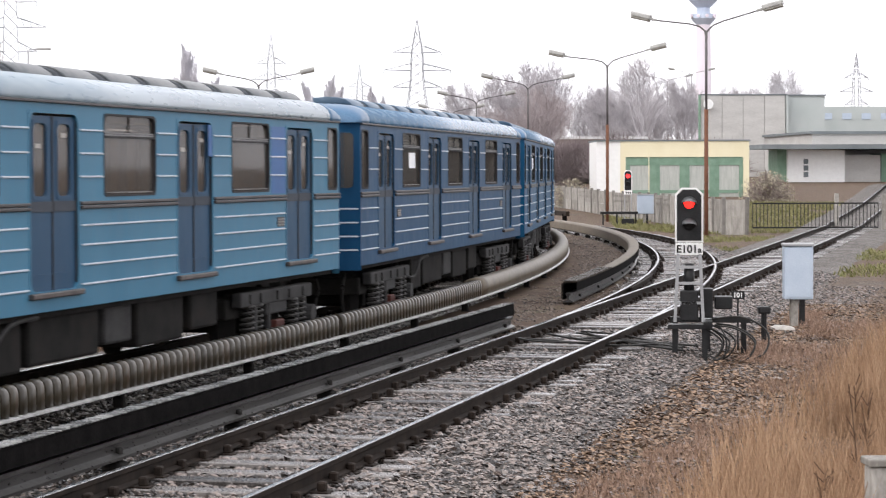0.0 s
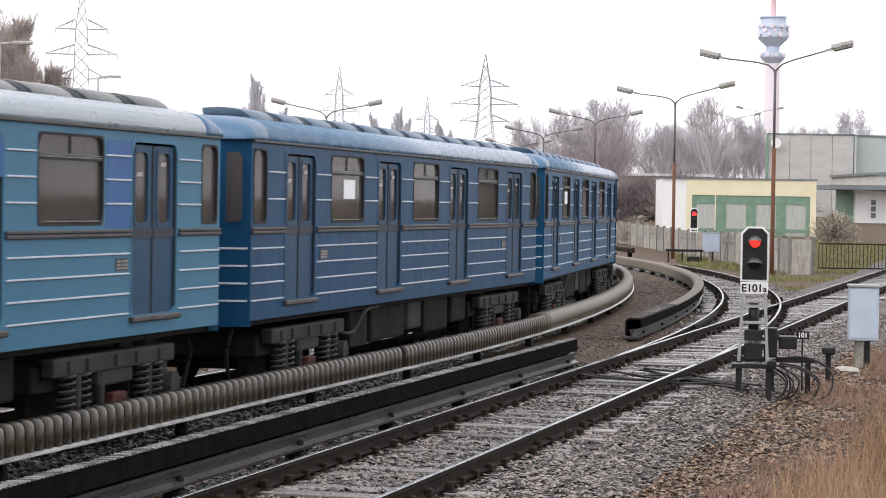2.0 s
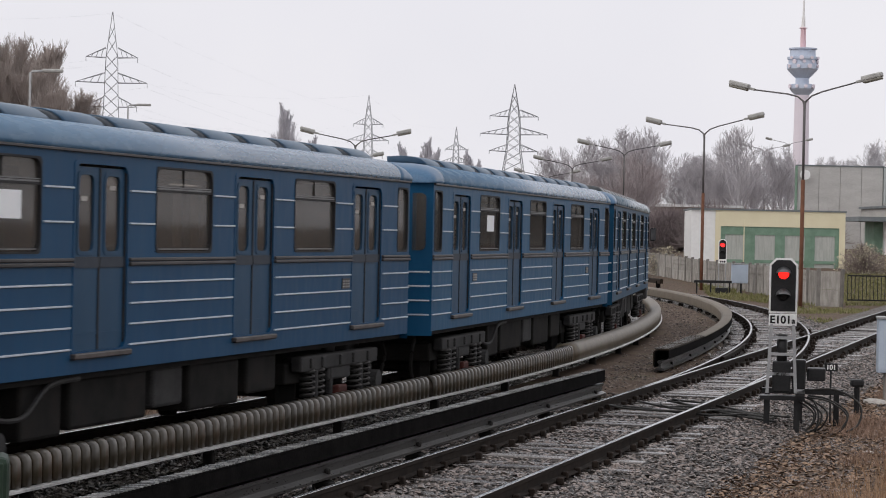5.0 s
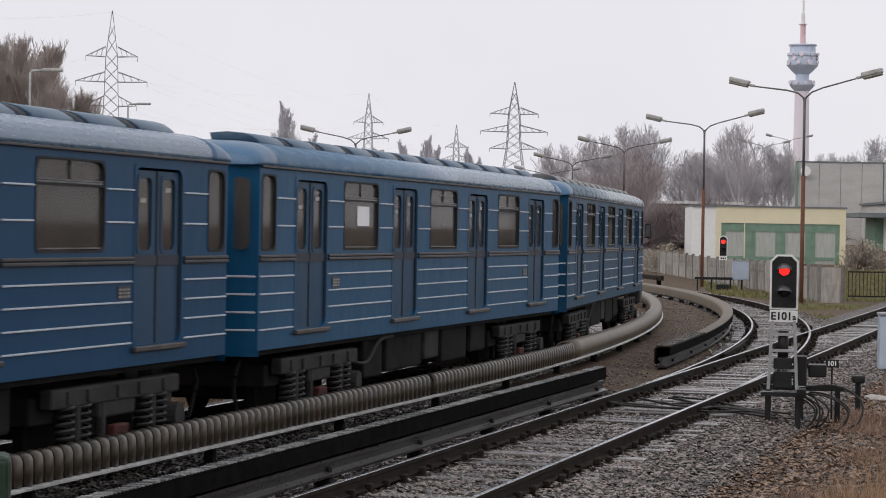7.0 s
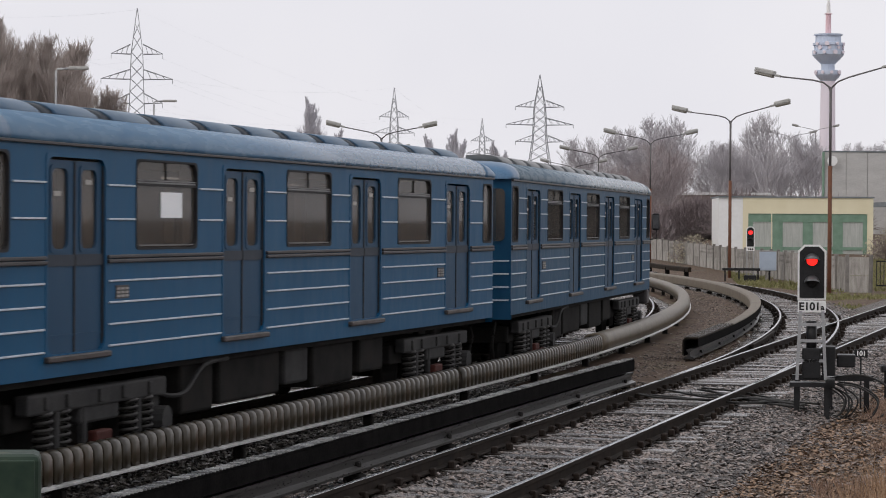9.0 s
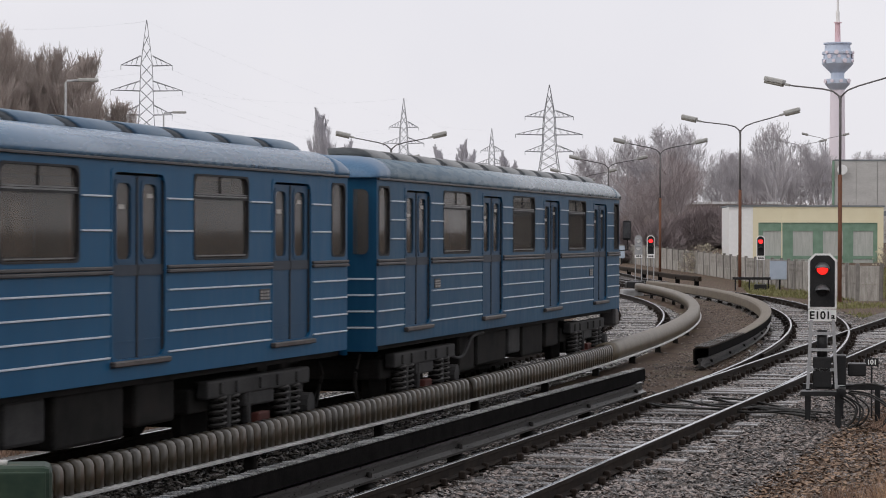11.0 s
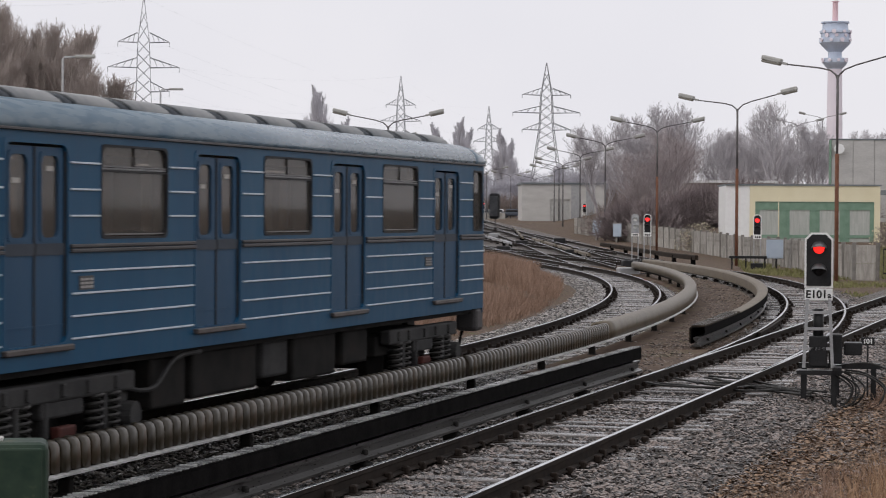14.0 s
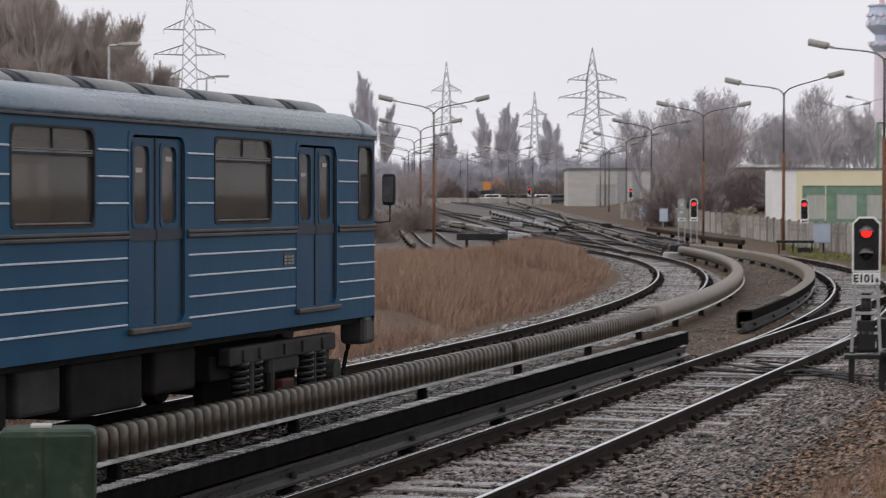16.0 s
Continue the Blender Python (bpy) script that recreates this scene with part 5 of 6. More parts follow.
def gate():
    th = thing("metal_gate", "dark iron bar gate beyond the siding", "gate")
    for x0, x1, y in ((19.4, 24.9, 105.6), (27.2, 33.0, 112.0)):
        bm = bmesh.new()
        for z in (-0.1, 0.95):
            box(bm, x0, x1, y - 0.025, y + 0.025, z, z + 0.06)
        part("gate_rail", bm, M_SIGBLACK, th)
        n = int((x1 - x0) / 0.16)
        for k in range(n + 1):
            x = x0 + (x1 - x0) * k / n
            one_box("bar", (x - 0.014, x + 0.014, y - 0.014, y + 0.014, -0.1, 1.0), M_SIGBLACK, th)
    for x, y in ((24.3, 111.2), (27.6, 112.2), (25.4, 106.6)):
        one_box("post", (x - 0.09, x + 0.09, y - 0.09, y + 0.09, -0.5, 1.35), M_FENCE, th)


gate()


# ---- buildings ----
def garage():
    th = thing("cream_building", "low cream building with green framed windows and a white end wall", "building", at=Matrix.Translation((20.4, 158, -0.33)) @ pose(0, 0, 0, 0, 0, -3))
    h = 4.65
    wins = [(0.42 + 1.92 * k, 0.42 + 1.92 * k + 1.7) for k in range(4)]
    bm = bmesh.new()
    wall_cells(bm, 0, 8.33, 0, h, 0, 0.3, [(0.35, 7.95, 0.6, h - 1.02)])
    part("wall", bm, M_YELLOW, th)
    bm = bmesh.new()
    box(bm, -1.55, -0.003, 0.05, 0.35, 0, h)
    box(bm, -0.8, -0.76, 0.03, 0.06, 0, h)
    box(bm, -1.55, -1.3, 0.35, 7, 0, h - 0.02)
    part("end_wall", bm, M_WHITE, th, "white sheet-clad end")
    bm = bmesh.new()
    box(bm, -1.57, 8.4, -0.06, 8, h, h + 0.1)
    box(bm, 8.0, 8.3, 0.3, 7.9, 0, h)
    part("roof", bm, M_SLAB, th)
    bm = bmesh.new()
    cells = []
    for a, b in wins:
        cells += [(a + 0.22, b - 0.2, 1.5, 3.1), (a + 0.22, b - 0.2, 0.7, 1.3)]
    wall_cells(bm, 0.35, 7.95, 0.6, h - 1.02, 0.06, 0.16, cells)
    for a, b in wins:
        box(bm, a - 0.08, a + 0.02, 0.03, 0.06, 0.6, h - 1.02)
    part("window_frame", bm, M_GREEN, th, "green timber window frames")
    for a, b, z0, z1 in cells:
        one_box("pane", (a, b, 0.11, 0.13, z0, z1), M_CURTAIN, th, "curtained window pane")
    bm = bmesh.new()
    tube(bm, [(1.8, -0.5, 0.0), (1.8, -0.5, 4.0)], 0.03, 6)
    part("downpipe", bm, M_YELLOW, th)


garage()


def hall():
    th = thing("industrial_hall", "large beige-grey clad industrial hall with green corner posts", "building")
    one_box("wall", (35.75, 43.35, 220.05, 221.2, -0.4, 9.2), M_HALL, th)
    for k in range(4):
        one_box("cladding_panel", (35.72 + 1.92 * k, 37.6 + 1.92 * k, 219.95, 220.04, -0.3, 9.18), M_HALL, th)
    bm = bmesh.new()
    box(bm, 43.4, 47.2, 221, 244, -0.3, 9.15)
    part("side_wing", bm, M_HALLG, th)
    for x, m in ((35.5, M_GREEN), (43.45, M_HALLG)):
        one_box("corner_post", (x, x + 0.16, 219.8, 220.3, -0.3, 9.2), m, th)
    one_box("parapet", (35.7, 43.5, 219.9, 221.3, 9.2, 9.32), M_SLAB, th)
    one_box("wing_parapet", (43.3, 47.3, 220.9, 244, 9.15, 9.3), M_SLAB, th)
    bm = bmesh.new()
    box(bm, 46.6, 78, 236, 262, -0.3, 8.6)
    part("long_wing", bm, M_HALLG, th)
    for k in range(14):
        one_box("window", (50.2 + 1.9 * k, 51.1 + 1.9 * k, 235.93, 236.03, 7.35, 7.95), M_CAB, th)
    bm = bmesh.new()
    tube(bm, [(36.3, 219.6, 8.4), (36.3, 219.4, 8.4)], 0.45, 16)
    part("round_sign", bm, M_WHITE, th)
    bm = bmesh.new()
    box(bm, 40.0, 80, 192, 212, -0.3, 5.3)
    part("clerestory", bm, M_HALL, th)
    bm = bmesh.new()
    box(bm, 34.8, 80, 185.5, 192, 4.05, 4.4)
    box(bm, 39.8, 80, 191.8, 212.2, 5.3, 5.5)
    part("canopy", bm, M_SLAB, th, "dark flat canopy roof")
    bm = bmesh.new()
    box(bm, 37.2, 41.6, 187.5, 191.9, -0.3, 4.0)
    part("annex", bm, M_WHITE, th, "whitewashed annex wall")
    one_box("annex_side", (36.5, 37.2, 188.2, 191.9, -0.3, 4.04), M_GREEN, th)
    one_box("annex_wing", (41.6, 44.5, 188.0, 191.9, -0.3, 3.6), M_HALL, th)
    one_box("door", (44.6, 47.0, 188.1, 191.9, -0.3, 3.7), M_GREEN, th)
    for k in range(3):
        one_box("vent_grille", (38.4, 38.75, 187.42, 187.52, 1.9 + 0.5 * k, 2.3 + 0.5 * k), M_SLAB, th)


hall()


def far_shed():
    th = thing("yard_shed", "pale grey flat-roofed depot shed across the yard", "building")
    bm = bmesh.new()
    wall_cells(bm, 12.0, 23.2, -0.33, 6.4, 330, 330.3, [(15.8, 18.4, -0.33, 4.4)])
    box(bm, 12.0, 12.3, 330.3, 345, -0.33, 6.4)
    part("wall", bm, M_HALL, th)
    one_box("door", (15.8, 18.4, 330.12, 330.2, -0.33, 4.4), M_LAMPHEAD, th)
    one_box("roof", (11.8, 23.4, 329.8, 345, 6.4, 6.65), M_SLAB, th)
    for x in (18.6, 20.6):
        one_box("panel_joint", (x, x + 1.1, 329.9, 330.0, -0.33, 6.3), M_STEEL, th)


far_shed()


# ---- pylons and the tower ----
def pylon(x, y, h, arm, turn, spread):
    th = thing("transmission_pylon", "grey steel lattice pylon with three cross-arm pairs", "pylon", "transmission pylons", at=Matrix.Translation((x, y, rise(y) - 0.33)) @ pose(0, 0, 0, 0, 0, turn))
    r = 0.07 * y / 450
    bm = bmesh.new()

    def half(z):
        f = z / h
        return spread * max(0, 0.6 - f) ** 1.2 * 0.75 + (1.4 - 0.35 * min(1, max(0, (f - 0.45) / 0.35))) * (1 - max(0, (f - 0.79) / 0.21)) + 0.03

    zs = [h * f for f in (0, 0.1, 0.2, 0.29, 0.37, 0.44, 0.5, 0.56, 0.62, 0.68, 0.74, 0.8, 0.87, 0.93, 1.0)]
    for sx, sy in ((-1, -1), (1, -1), (1, 1), (-1, 1)):
        tube(bm, [(sx * half(z), sy * half(z), z) for z in zs], r, 4)
    for za, zb in zip(zs, zs[1:]):
        a, b = half(za), half(zb)
        for p, q in (((-1, -1), (1, -1)), ((1, -1), (1, 1)), ((1, 1), (-1, 1)), ((-1, 1), (-1, -1))):
            tube(bm, [(p[0] * a, p[1] * a, za), (q[0] * b, q[1] * b, zb)], r * 0.6, 3)
            tube(bm, [(q[0] * a, q[1] * a, za), (p[0] * b, p[1] * b, zb)], r * 0.6, 3)
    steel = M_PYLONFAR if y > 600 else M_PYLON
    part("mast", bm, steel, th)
    for z, k in ((h * 0.79, 0.72), (h * 0.675, 1.0), (h * 0.565, 0.72)):
        for q in (-1, 1):
            bm = bmesh.new()
            w = arm / 2 * k
            tip = (q * w, 0, z + 0.1)
            for sy in (-1, 1):
                tube(bm, [(q * half(z), sy * half(z), z), tip], r * 0.8, 4)
                top = (q * half(z), sy * half(z), z + h * 0.045)
                tube(bm, [top, tip], r * 0.8, 4)
                for f in (0.25, 0.5, 0.75):
                    lo = Vector((q * half(z), sy * half(z), z)).lerp(Vector(tip), f)
                    up = Vector(top).lerp(Vector(tip), f - 0.12)
                    tube(bm, [lo, up], r * 0.5, 3)
            tube(bm, [tip, (q * w, 0, z - h * 0.02)], r * 0.9, 4)
            part("cross_arm", bm, steel, th)
    return th


PYLONS = [(-52.97, 450, 40.0, 13.0, 6, 2.5), (-9.79, 745, 42.3, 12.4, 8, 5), (22.12, 480, 30.2, 13.2, 4, 6), (22.7, 1000, 44.5, 12.5, 5, 7), (204, 900, 44, 13, 10, 7)]
for q in PYLONS:
    pylon(*q)


def power_lines():
    th = thing("power_lines", "thin overhead wires strung between the pylons", "wires", kind="stuff")
    bm = bmesh.new()
    chain = [(-120, 330, 41.5), (-52.97, 450, 41.5), (22.7, 1000, 45.5)]
    chain2 = [(-95, 560, 44), (-9.79, 745, 44), (33.0, 1150, 47)]
    for ch in (chain, chain2):
        for (xa, ya, ha), (xb, yb, hb) in zip(ch, ch[1:]):
            for f, w in ((0.79, 4.2), (0.675, 6.1), (0.565, 4.5), (1.0, 0.0)):
                for q in (-1, 1):
                    pts = []
                    for k in range(15):
                        t = k / 14
                        z = (ha * (1 - t) + hb * t) * f - 9 * 4 * t * (1 - t) * 0.6
                        pts.append((xa + (xb - xa) * t + q * w, ya + (yb - ya) * t, z))
                    tube(bm, pts, 0.007, 3)
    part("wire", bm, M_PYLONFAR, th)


power_lines()


def telecom_tower():
    th = thing("telecom_tower", "concrete telecommunications tower, blue decks and red mast, colours paled for haze", "tower", at=Matrix.Translation((261.3, 1600, -4.0)))
    n = 24

    def turned(prof):
        bm = bmesh.new()
        ring_loft(bm, [[(r * math.cos(2 * math.pi * k / n), r * math.sin(2 * math.pi * k / n), z) for k in range(n)] for r, z in prof])
        return bm

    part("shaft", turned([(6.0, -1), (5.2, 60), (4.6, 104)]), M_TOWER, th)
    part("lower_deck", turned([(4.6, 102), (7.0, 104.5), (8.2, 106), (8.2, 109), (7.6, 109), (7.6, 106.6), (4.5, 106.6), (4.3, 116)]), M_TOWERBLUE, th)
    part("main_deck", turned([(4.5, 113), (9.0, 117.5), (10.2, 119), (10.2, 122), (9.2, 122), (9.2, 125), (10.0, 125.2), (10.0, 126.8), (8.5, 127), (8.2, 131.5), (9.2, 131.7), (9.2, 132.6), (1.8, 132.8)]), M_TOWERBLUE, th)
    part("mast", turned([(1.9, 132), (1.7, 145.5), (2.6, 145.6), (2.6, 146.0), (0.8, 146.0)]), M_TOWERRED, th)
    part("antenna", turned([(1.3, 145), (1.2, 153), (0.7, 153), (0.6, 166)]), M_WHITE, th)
    for k in range(16):
        a = radians(200 + k * 9.5)
        z = (107.5, 120.5, 126.0, 123.5)[k % 4]
        r = (8.6, 10.6, 10.2, 9.4)[k % 4]
        bm = bmesh.new()
        d = 1.1 + 0.4 * (k % 3 == 0)
        tube(bm, [(r * math.cos(a), r * math.sin(a), z), ((r + 0.8) * math.cos(a), (r + 0.8) * math.sin(a), z)], d, 12)
        part("dish", bm, M_TOWER, th)


telecom_tower()


# ---- bare trees ----
def limb(out, p, d, length, r, level, rng, spread, up, kids, taper=0.55):
    """Grow one limb and its children into out: (points, radii)."""
    pts, n = [p], 2 if level < 2 else 4
    q = p.copy()
    for i in range(n):
        d = (d + Vector((rng.uniform(-1, 1), rng.uniform(-1, 1), rng.uniform(-0.6, 0.9) + up)) * 0.13).normalized()
        q = q + d * length / n
        pts.append(q.copy())
    out.append((pts, r, r * 0.4, level))
    if level == 0:
        return
    for i in range(kids[level]):
        f = 0.22 + 0.78 * (i + rng.random()) / kids[level]
        k = min(int(f * n), n - 1)
        base = pts[k].lerp(pts[k + 1], f * n - k)
        side = Vector((rng.uniform(-1, 1), rng.uniform(-1, 1), rng.uniform(-0.15, 0.7))).normalized()
        nd = (d * (1 - spread) + side * spread + Vector((0, 0, up * 0.4))).normalized()
        limb(out, base, nd, (kids.get("reach", 1.0) if level == 4 else 1.0) * length * rng.uniform(0.5, 0.78) * (1.15 - (taper if level > 2 else 0.55) * f), max(r * 0.5 * (1.1 - 0.5 * f), 0.006), level - 1, rng, spread, up, kids, taper)


def tree(seed, height, spread, up, material, twig, label, kids, group="bare trees", taper=0.55):
    levels = 4
    rng = random.Random(seed)
    th = thing("bare_tree", label, "tree", group)
    out = []
    limb(out, Vector((0, 0, -0.3)), Vector((0, 0, 1)), height * 0.6, height * 0.014, levels, rng, spread, up, kids, taper)
    for name, want in (("trunk", lambda l: l >= levels - 1), ("crown", lambda l: l < levels - 1)):
        verts, faces = [], []
        for pts, r0, r1, lev in out:
            if not want(lev):
                continue
            sides = 6 if lev >= levels - 1 else 3
            r0, r1 = max(r0, twig), max(r1, twig * 0.8)
            base = len(verts)
            for i, p in enumerate(pts):
                d = (pts[min(i + 1, len(pts) - 1)] - pts[max(i - 1, 0)]).normalized()
                a = d.orthogonal().normalized()
                b = d.cross(a)
                rr = r0 + (r1 - r0) * i / (len(pts) - 1)
                for k in range(sides):
                    an = 2 * math.pi * k / sides
                    verts.append(p + (a * math.cos(an) + b * math.sin(an)) * rr)
            for i in range(len(pts) - 1):
                for k in range(sides):
                    j = (k + 1) % sides
                    faces.append((base + i * sides + k, base + i * sides + j, base + (i + 1) * sides + j, base + (i + 1) * sides + k))
        me = bpy.data.meshes.new(name)
        me.from_pydata([tuple(v) for v in verts], [], faces)
        me.materials.append(material)
        part(name, me, None, th)
    return th


def plant(src, spots):
    for i, (x, y, sc, turn) in enumerate(spots):
        m = Matrix.Translation((x, y, rise(y, x) - 0.33)) @ Matrix.Rotation(turn, 4, "Z") @ Matrix.Diagonal((sc, sc, sc, 1))
        if i == 0:
            src.matrix_basis = m
        else:
            copy_thing_scaled(src, m)


def copy_thing_scaled(src, m):
    keep = src.matrix_basis.copy()
    src.matrix_basis = Matrix.Identity(4)
    c = copy_thing(src, m)
    src.matrix_basis = keep
    return c


rng = random.Random(5)
KIDS, KIDSFAR, KIDSPOP = {4: 13, 3: 9, 2: 7, 1: 7}, {4: 11, 3: 7, 2: 6, 1: 5}, {4: 46, 3: 8, 2: 5, 1: 3, "reach": 0.66}
broad = tree(1, 15, 0.36, 0.6, M_BARK, 0.0085, "tall bare brown deciduous tree at the yard's edge", KIDS, taper=0.75)
broad2 = tree(2, 14, 0.4, 0.52, M_BARK, 0.0085, "upright bare tree with dense brown twigs", KIDS, taper=0.75)
poplar = tree(3, 30, 0.3, 0.6, M_POPLAR, 0.014, "slender bare poplar far off, twigs paled for haze", KIDSPOP, taper=1.0)
far_tree = tree(4, 12, 0.55, 0.25, M_BARKFAR, 0.014, "bare tree in the distance, its grey paled for haze", KIDSFAR)
plant(broad, [(-36.5, 200, 1.6, 2.9), (-34.0, 205, 1.5, 0), (-38.5, 215, 1.75, 1.3), (-30.6, 208, 1.3, 2.2), (-42.5, 212, 1.75, 4.1), (-37.6, 207, 1.62, 2.0), (-35.0, 212, 1.55, 3.5), (-40.2, 206, 1.7, 1.1), (-32.2, 214, 1.4, 5.4), (-28.6, 212, 1.05, 0.9), (-29.6, 204, 1.15, 3.3)])
plant(broad2, [(-41, 225, 1.85, 0.7), (-30.0, 225, 1.3, 4.0), (-46, 230, 1.8, 3.0), (-36, 232, 1.75, 5.0), (-32.8, 218, 1.45, 1.8), (-39.0, 228, 1.9, 2.6), (-34.4, 222, 1.6, 0.2), (-43.5, 222, 1.85, 4.6), (-28.4, 222, 1.1, 2.8)])
plant(poplar, [(-24.2, 560, 1.62, 0), (-25.6, 565, 1.45, 2), (-22.9, 570, 1.25, 4), (2.5, 520, 1.08, 1), (4.4, 525, 1.15, 3), (6.0, 530, 1.05, 4.4), (7.2, 526, 0.92, 0.6), (15.4, 540, 1.05, 2), (16.6, 545, 0.95, 5.0), (-7.6, 530, 0.85, 0.4), (-5.0, 545, 0.9, 1.1)])
spots = [(19 + 1.15 * i + rng.uniform(-1, 1), 262 + rng.uniform(-10, 34), rng.uniform(0.75, 1.15), rng.uniform(0, 6)) for i in range(30)]
hazy = [(-46 + 1.45 * i + rng.uniform(-2, 2), 450 + rng.uniform(-20, 80), rng.uniform(0.6, 0.95), rng.uniform(0, 6)) for i in range(72)]
hazy += [(-28 + 1.1 * i + rng.uniform(-1, 1), 436 + rng.uniform(-12, 12), rng.uniform(0.5, 0.72), rng.uniform(0, 6)) for i in range(54)]
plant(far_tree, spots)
haze_tree = tree(8, 12, 0.58, 0.2, M_BARKHAZE, 0.016, "bare tree at the horizon, twigs paled for haze", KIDSFAR)
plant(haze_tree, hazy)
brush = tree(6, 12, 0.55, 0.3, M_BRUSH, 0.007, "dense bare brown tree behind the fence", {4: 12, 3: 8, 2: 6, 1: 5})
plant(brush, [(17.6 + 0.85 * i + rng.uniform(-0.4, 0.4), 206 + rng.uniform(0, 24), rng.uniform(0.6, 0.86), rng.uniform(0, 6)) for i in range(6)] + [(-8.6 + 0.35 * i + rng.uniform(-0.8, 0.8), 150 + 9 * i + rng.uniform(-4, 4), rng.uniform(0.34, 0.5), rng.uniform(0, 6)) for i in range(12)])


def low_shed():
    th = thing("low_shed", "long low shed with a pale flat roof among bare trees", "building")
    one_box("wall", (20.5, 34.0, 244, 252, -0.4, 5.6), M_SHRUB, th)
    one_box("roof", (20.3, 34.2, 243.6, 252.4, 5.6, 5.85), M_FARWHITE, th, "pale roof edge")


low_shed()


def shrub(seed, blossom, dark=False):
    rng = random.Random(seed)
    th = thing("shrub", "bare shrub with pale early blossom" if blossom else "dense dark thicket behind the fence" if dark else "dense bare brown shrub by the fence", "shrub", "shrubs behind the fence")
    verts, faces = [], []
    for k in range(3200 if dark else 900):
        a, e = rng.uniform(0, 6.28), rng.uniform(0.1, 1.5)
        d = Vector((math.cos(a) * math.cos(e), math.sin(a) * math.cos(e), math.sin(e)))
        p = d * rng.uniform(0.2, 0.95) * Vector((1, 1, 1)).length / 1.73 * (0.8 + 0.3 * noise.noise(d * 3 + Vector((seed, 0, 0))))
        t = (d + Vector((rng.uniform(-1, 1), rng.uniform(-1, 1), rng.uniform(-0.3, 1)))).normalized() * rng.uniform(0.15, 0.4)
        w = Vector((rng.uniform(-1, 1), rng.uniform(-1, 1), rng.uniform(-1, 1))).normalized() * 0.012
        b = len(verts)
        verts += [p - w, p + w, p + t]
        faces.append((b, b + 1, b + 2))
        verts += [p - w.cross(t.normalized()), p + w.cross(t.normalized()), p + t]
        faces.append((b + 3, b + 4, b + 5))
    me = bpy.data.meshes.new("twigs")
    me.from_pydata([tuple(v) for v in verts], [], faces)
    me.materials.append(M_DARKBRUSH if dark else M_SHRUB)
    part("crown", me, None, th)
    if blossom:
        verts, faces = [], []
        for k in range(1300):
            a, e = rng.uniform(0, 6.28), rng.uniform(0, 1.5)
            d = Vector((math.cos(a) * math.cos(e), math.sin(a) * math.cos(e), math.sin(e))) * rng.uniform(0.5, 1.0)
            u, v = (Vector((rng.uniform(-1, 1), rng.uniform(-1, 1), rng.uniform(-1, 1))) * 0.028 for _ in range(2))
            b = len(verts)
            verts += [d - u, d + v, d + u, d - v]
            faces.append((b, b + 1, b + 2, b + 3))
        me = bpy.data.meshes.new("blossom")
        me.from_pydata([tuple(v) for v in verts], [], faces)
        me.materials.append(M_BLOSSOM)
        part("blossom", me, None, th)
    return th


s1, s2 = shrub(1, False), shrub(2, True)
plant(s2, [(28.5, 150, 1.9, 0), (29.1, 152, 1.6, 2), (17.9, 164, 1.9, 1)])
plant(s1, [(15.4 + 0.6 * i + rng.uniform(-0.5, 0.5), 224 - i * 2.2 + rng.uniform(-4, 4), rng.uniform(2.0, 3.4), rng.uniform(0, 6)) for i in range(12)] + [(22 + 1.5 * i, 205 + rng.uniform(-5, 5), rng.uniform(2.6, 3.8), rng.uniform(0, 6)) for i in range(10)] + [(-7.5 + 0.28 * i + rng.uniform(-1, 1), 136 + i * 5 + rng.uniform(-4, 4), rng.uniform(1.2, 2.4), rng.uniform(0, 6)) for i in range(14)] + [(-30 + 2.2 * i, 425 + rng.uniform(-8, 8), rng.uniform(3, 5), rng.uniform(0, 6)) for i in range(30)])

plant(shrub(3, False, True), [(15.8 + 0.95 * i + rng.uniform(-0.3, 0.3), 196 + rng.uniform(0, 8), rng.uniform(3.0, 3.9), rng.uniform(0, 6)) for i in range(13)])


# ---- dry grass ----
def grass(name, spots, material, label):
    verts, faces = [], []
    for x, y, z, h, w, lean in spots:
        a = random.uniform(0, 6.28)
        dx, dy = math.cos(a) * w, math.sin(a) * w
        lx, ly = random.uniform(-lean, lean), random.uniform(-lean, lean)
        b = len(verts)
        verts += [(x - dx, y - dy, z), (x + dx, y + dy, z), (x + lx * 0.4 + dx * 0.7, y + ly * 0.4 + dy * 0.7, z + h * 0.6), (x + lx * 0.4 - dx * 0.7, y + ly * 0.4 - dy * 0.7, z + h * 0.6), (x + lx, y + ly, z + h)]
        faces += [(b, b + 1, b + 2, b + 3), (b + 3, b + 2, b + 4)]
    me = bpy.data.meshes.new(name)
    me.from_pydata(verts, [], faces)
    me.materials.append(material)
    ob = new(name, me)
    tagged(ob, label, "woods" if name == "far_woods" else "grass", kind="stuff")


def bank_spots(n):
    out = []
    while len(out) < n:
        s = random.uniform(30, 118)
        off = -random.uniform(2.6, 15) if random.random() < 0.7 else -random.uniform(2.4, 6)
        p, th = spot(TRAIN_PATH, s, off)
        if noise.noise((p.x * 0.25, p.y * 0.12, 3)) < -0.25:
            continue
        out.append((p.x, p.y, -0.36 + hump(p.x, p.y), random.uniform(0.25, 0.75) * (0.6 if off > -3.2 else 1), random.uniform(0.004, 0.011), 0.26))
    return out


grass("dry_weeds", bank_spots(110000), M_DRYGRASS, "rust-brown dead weeds on the bank inside the curve")


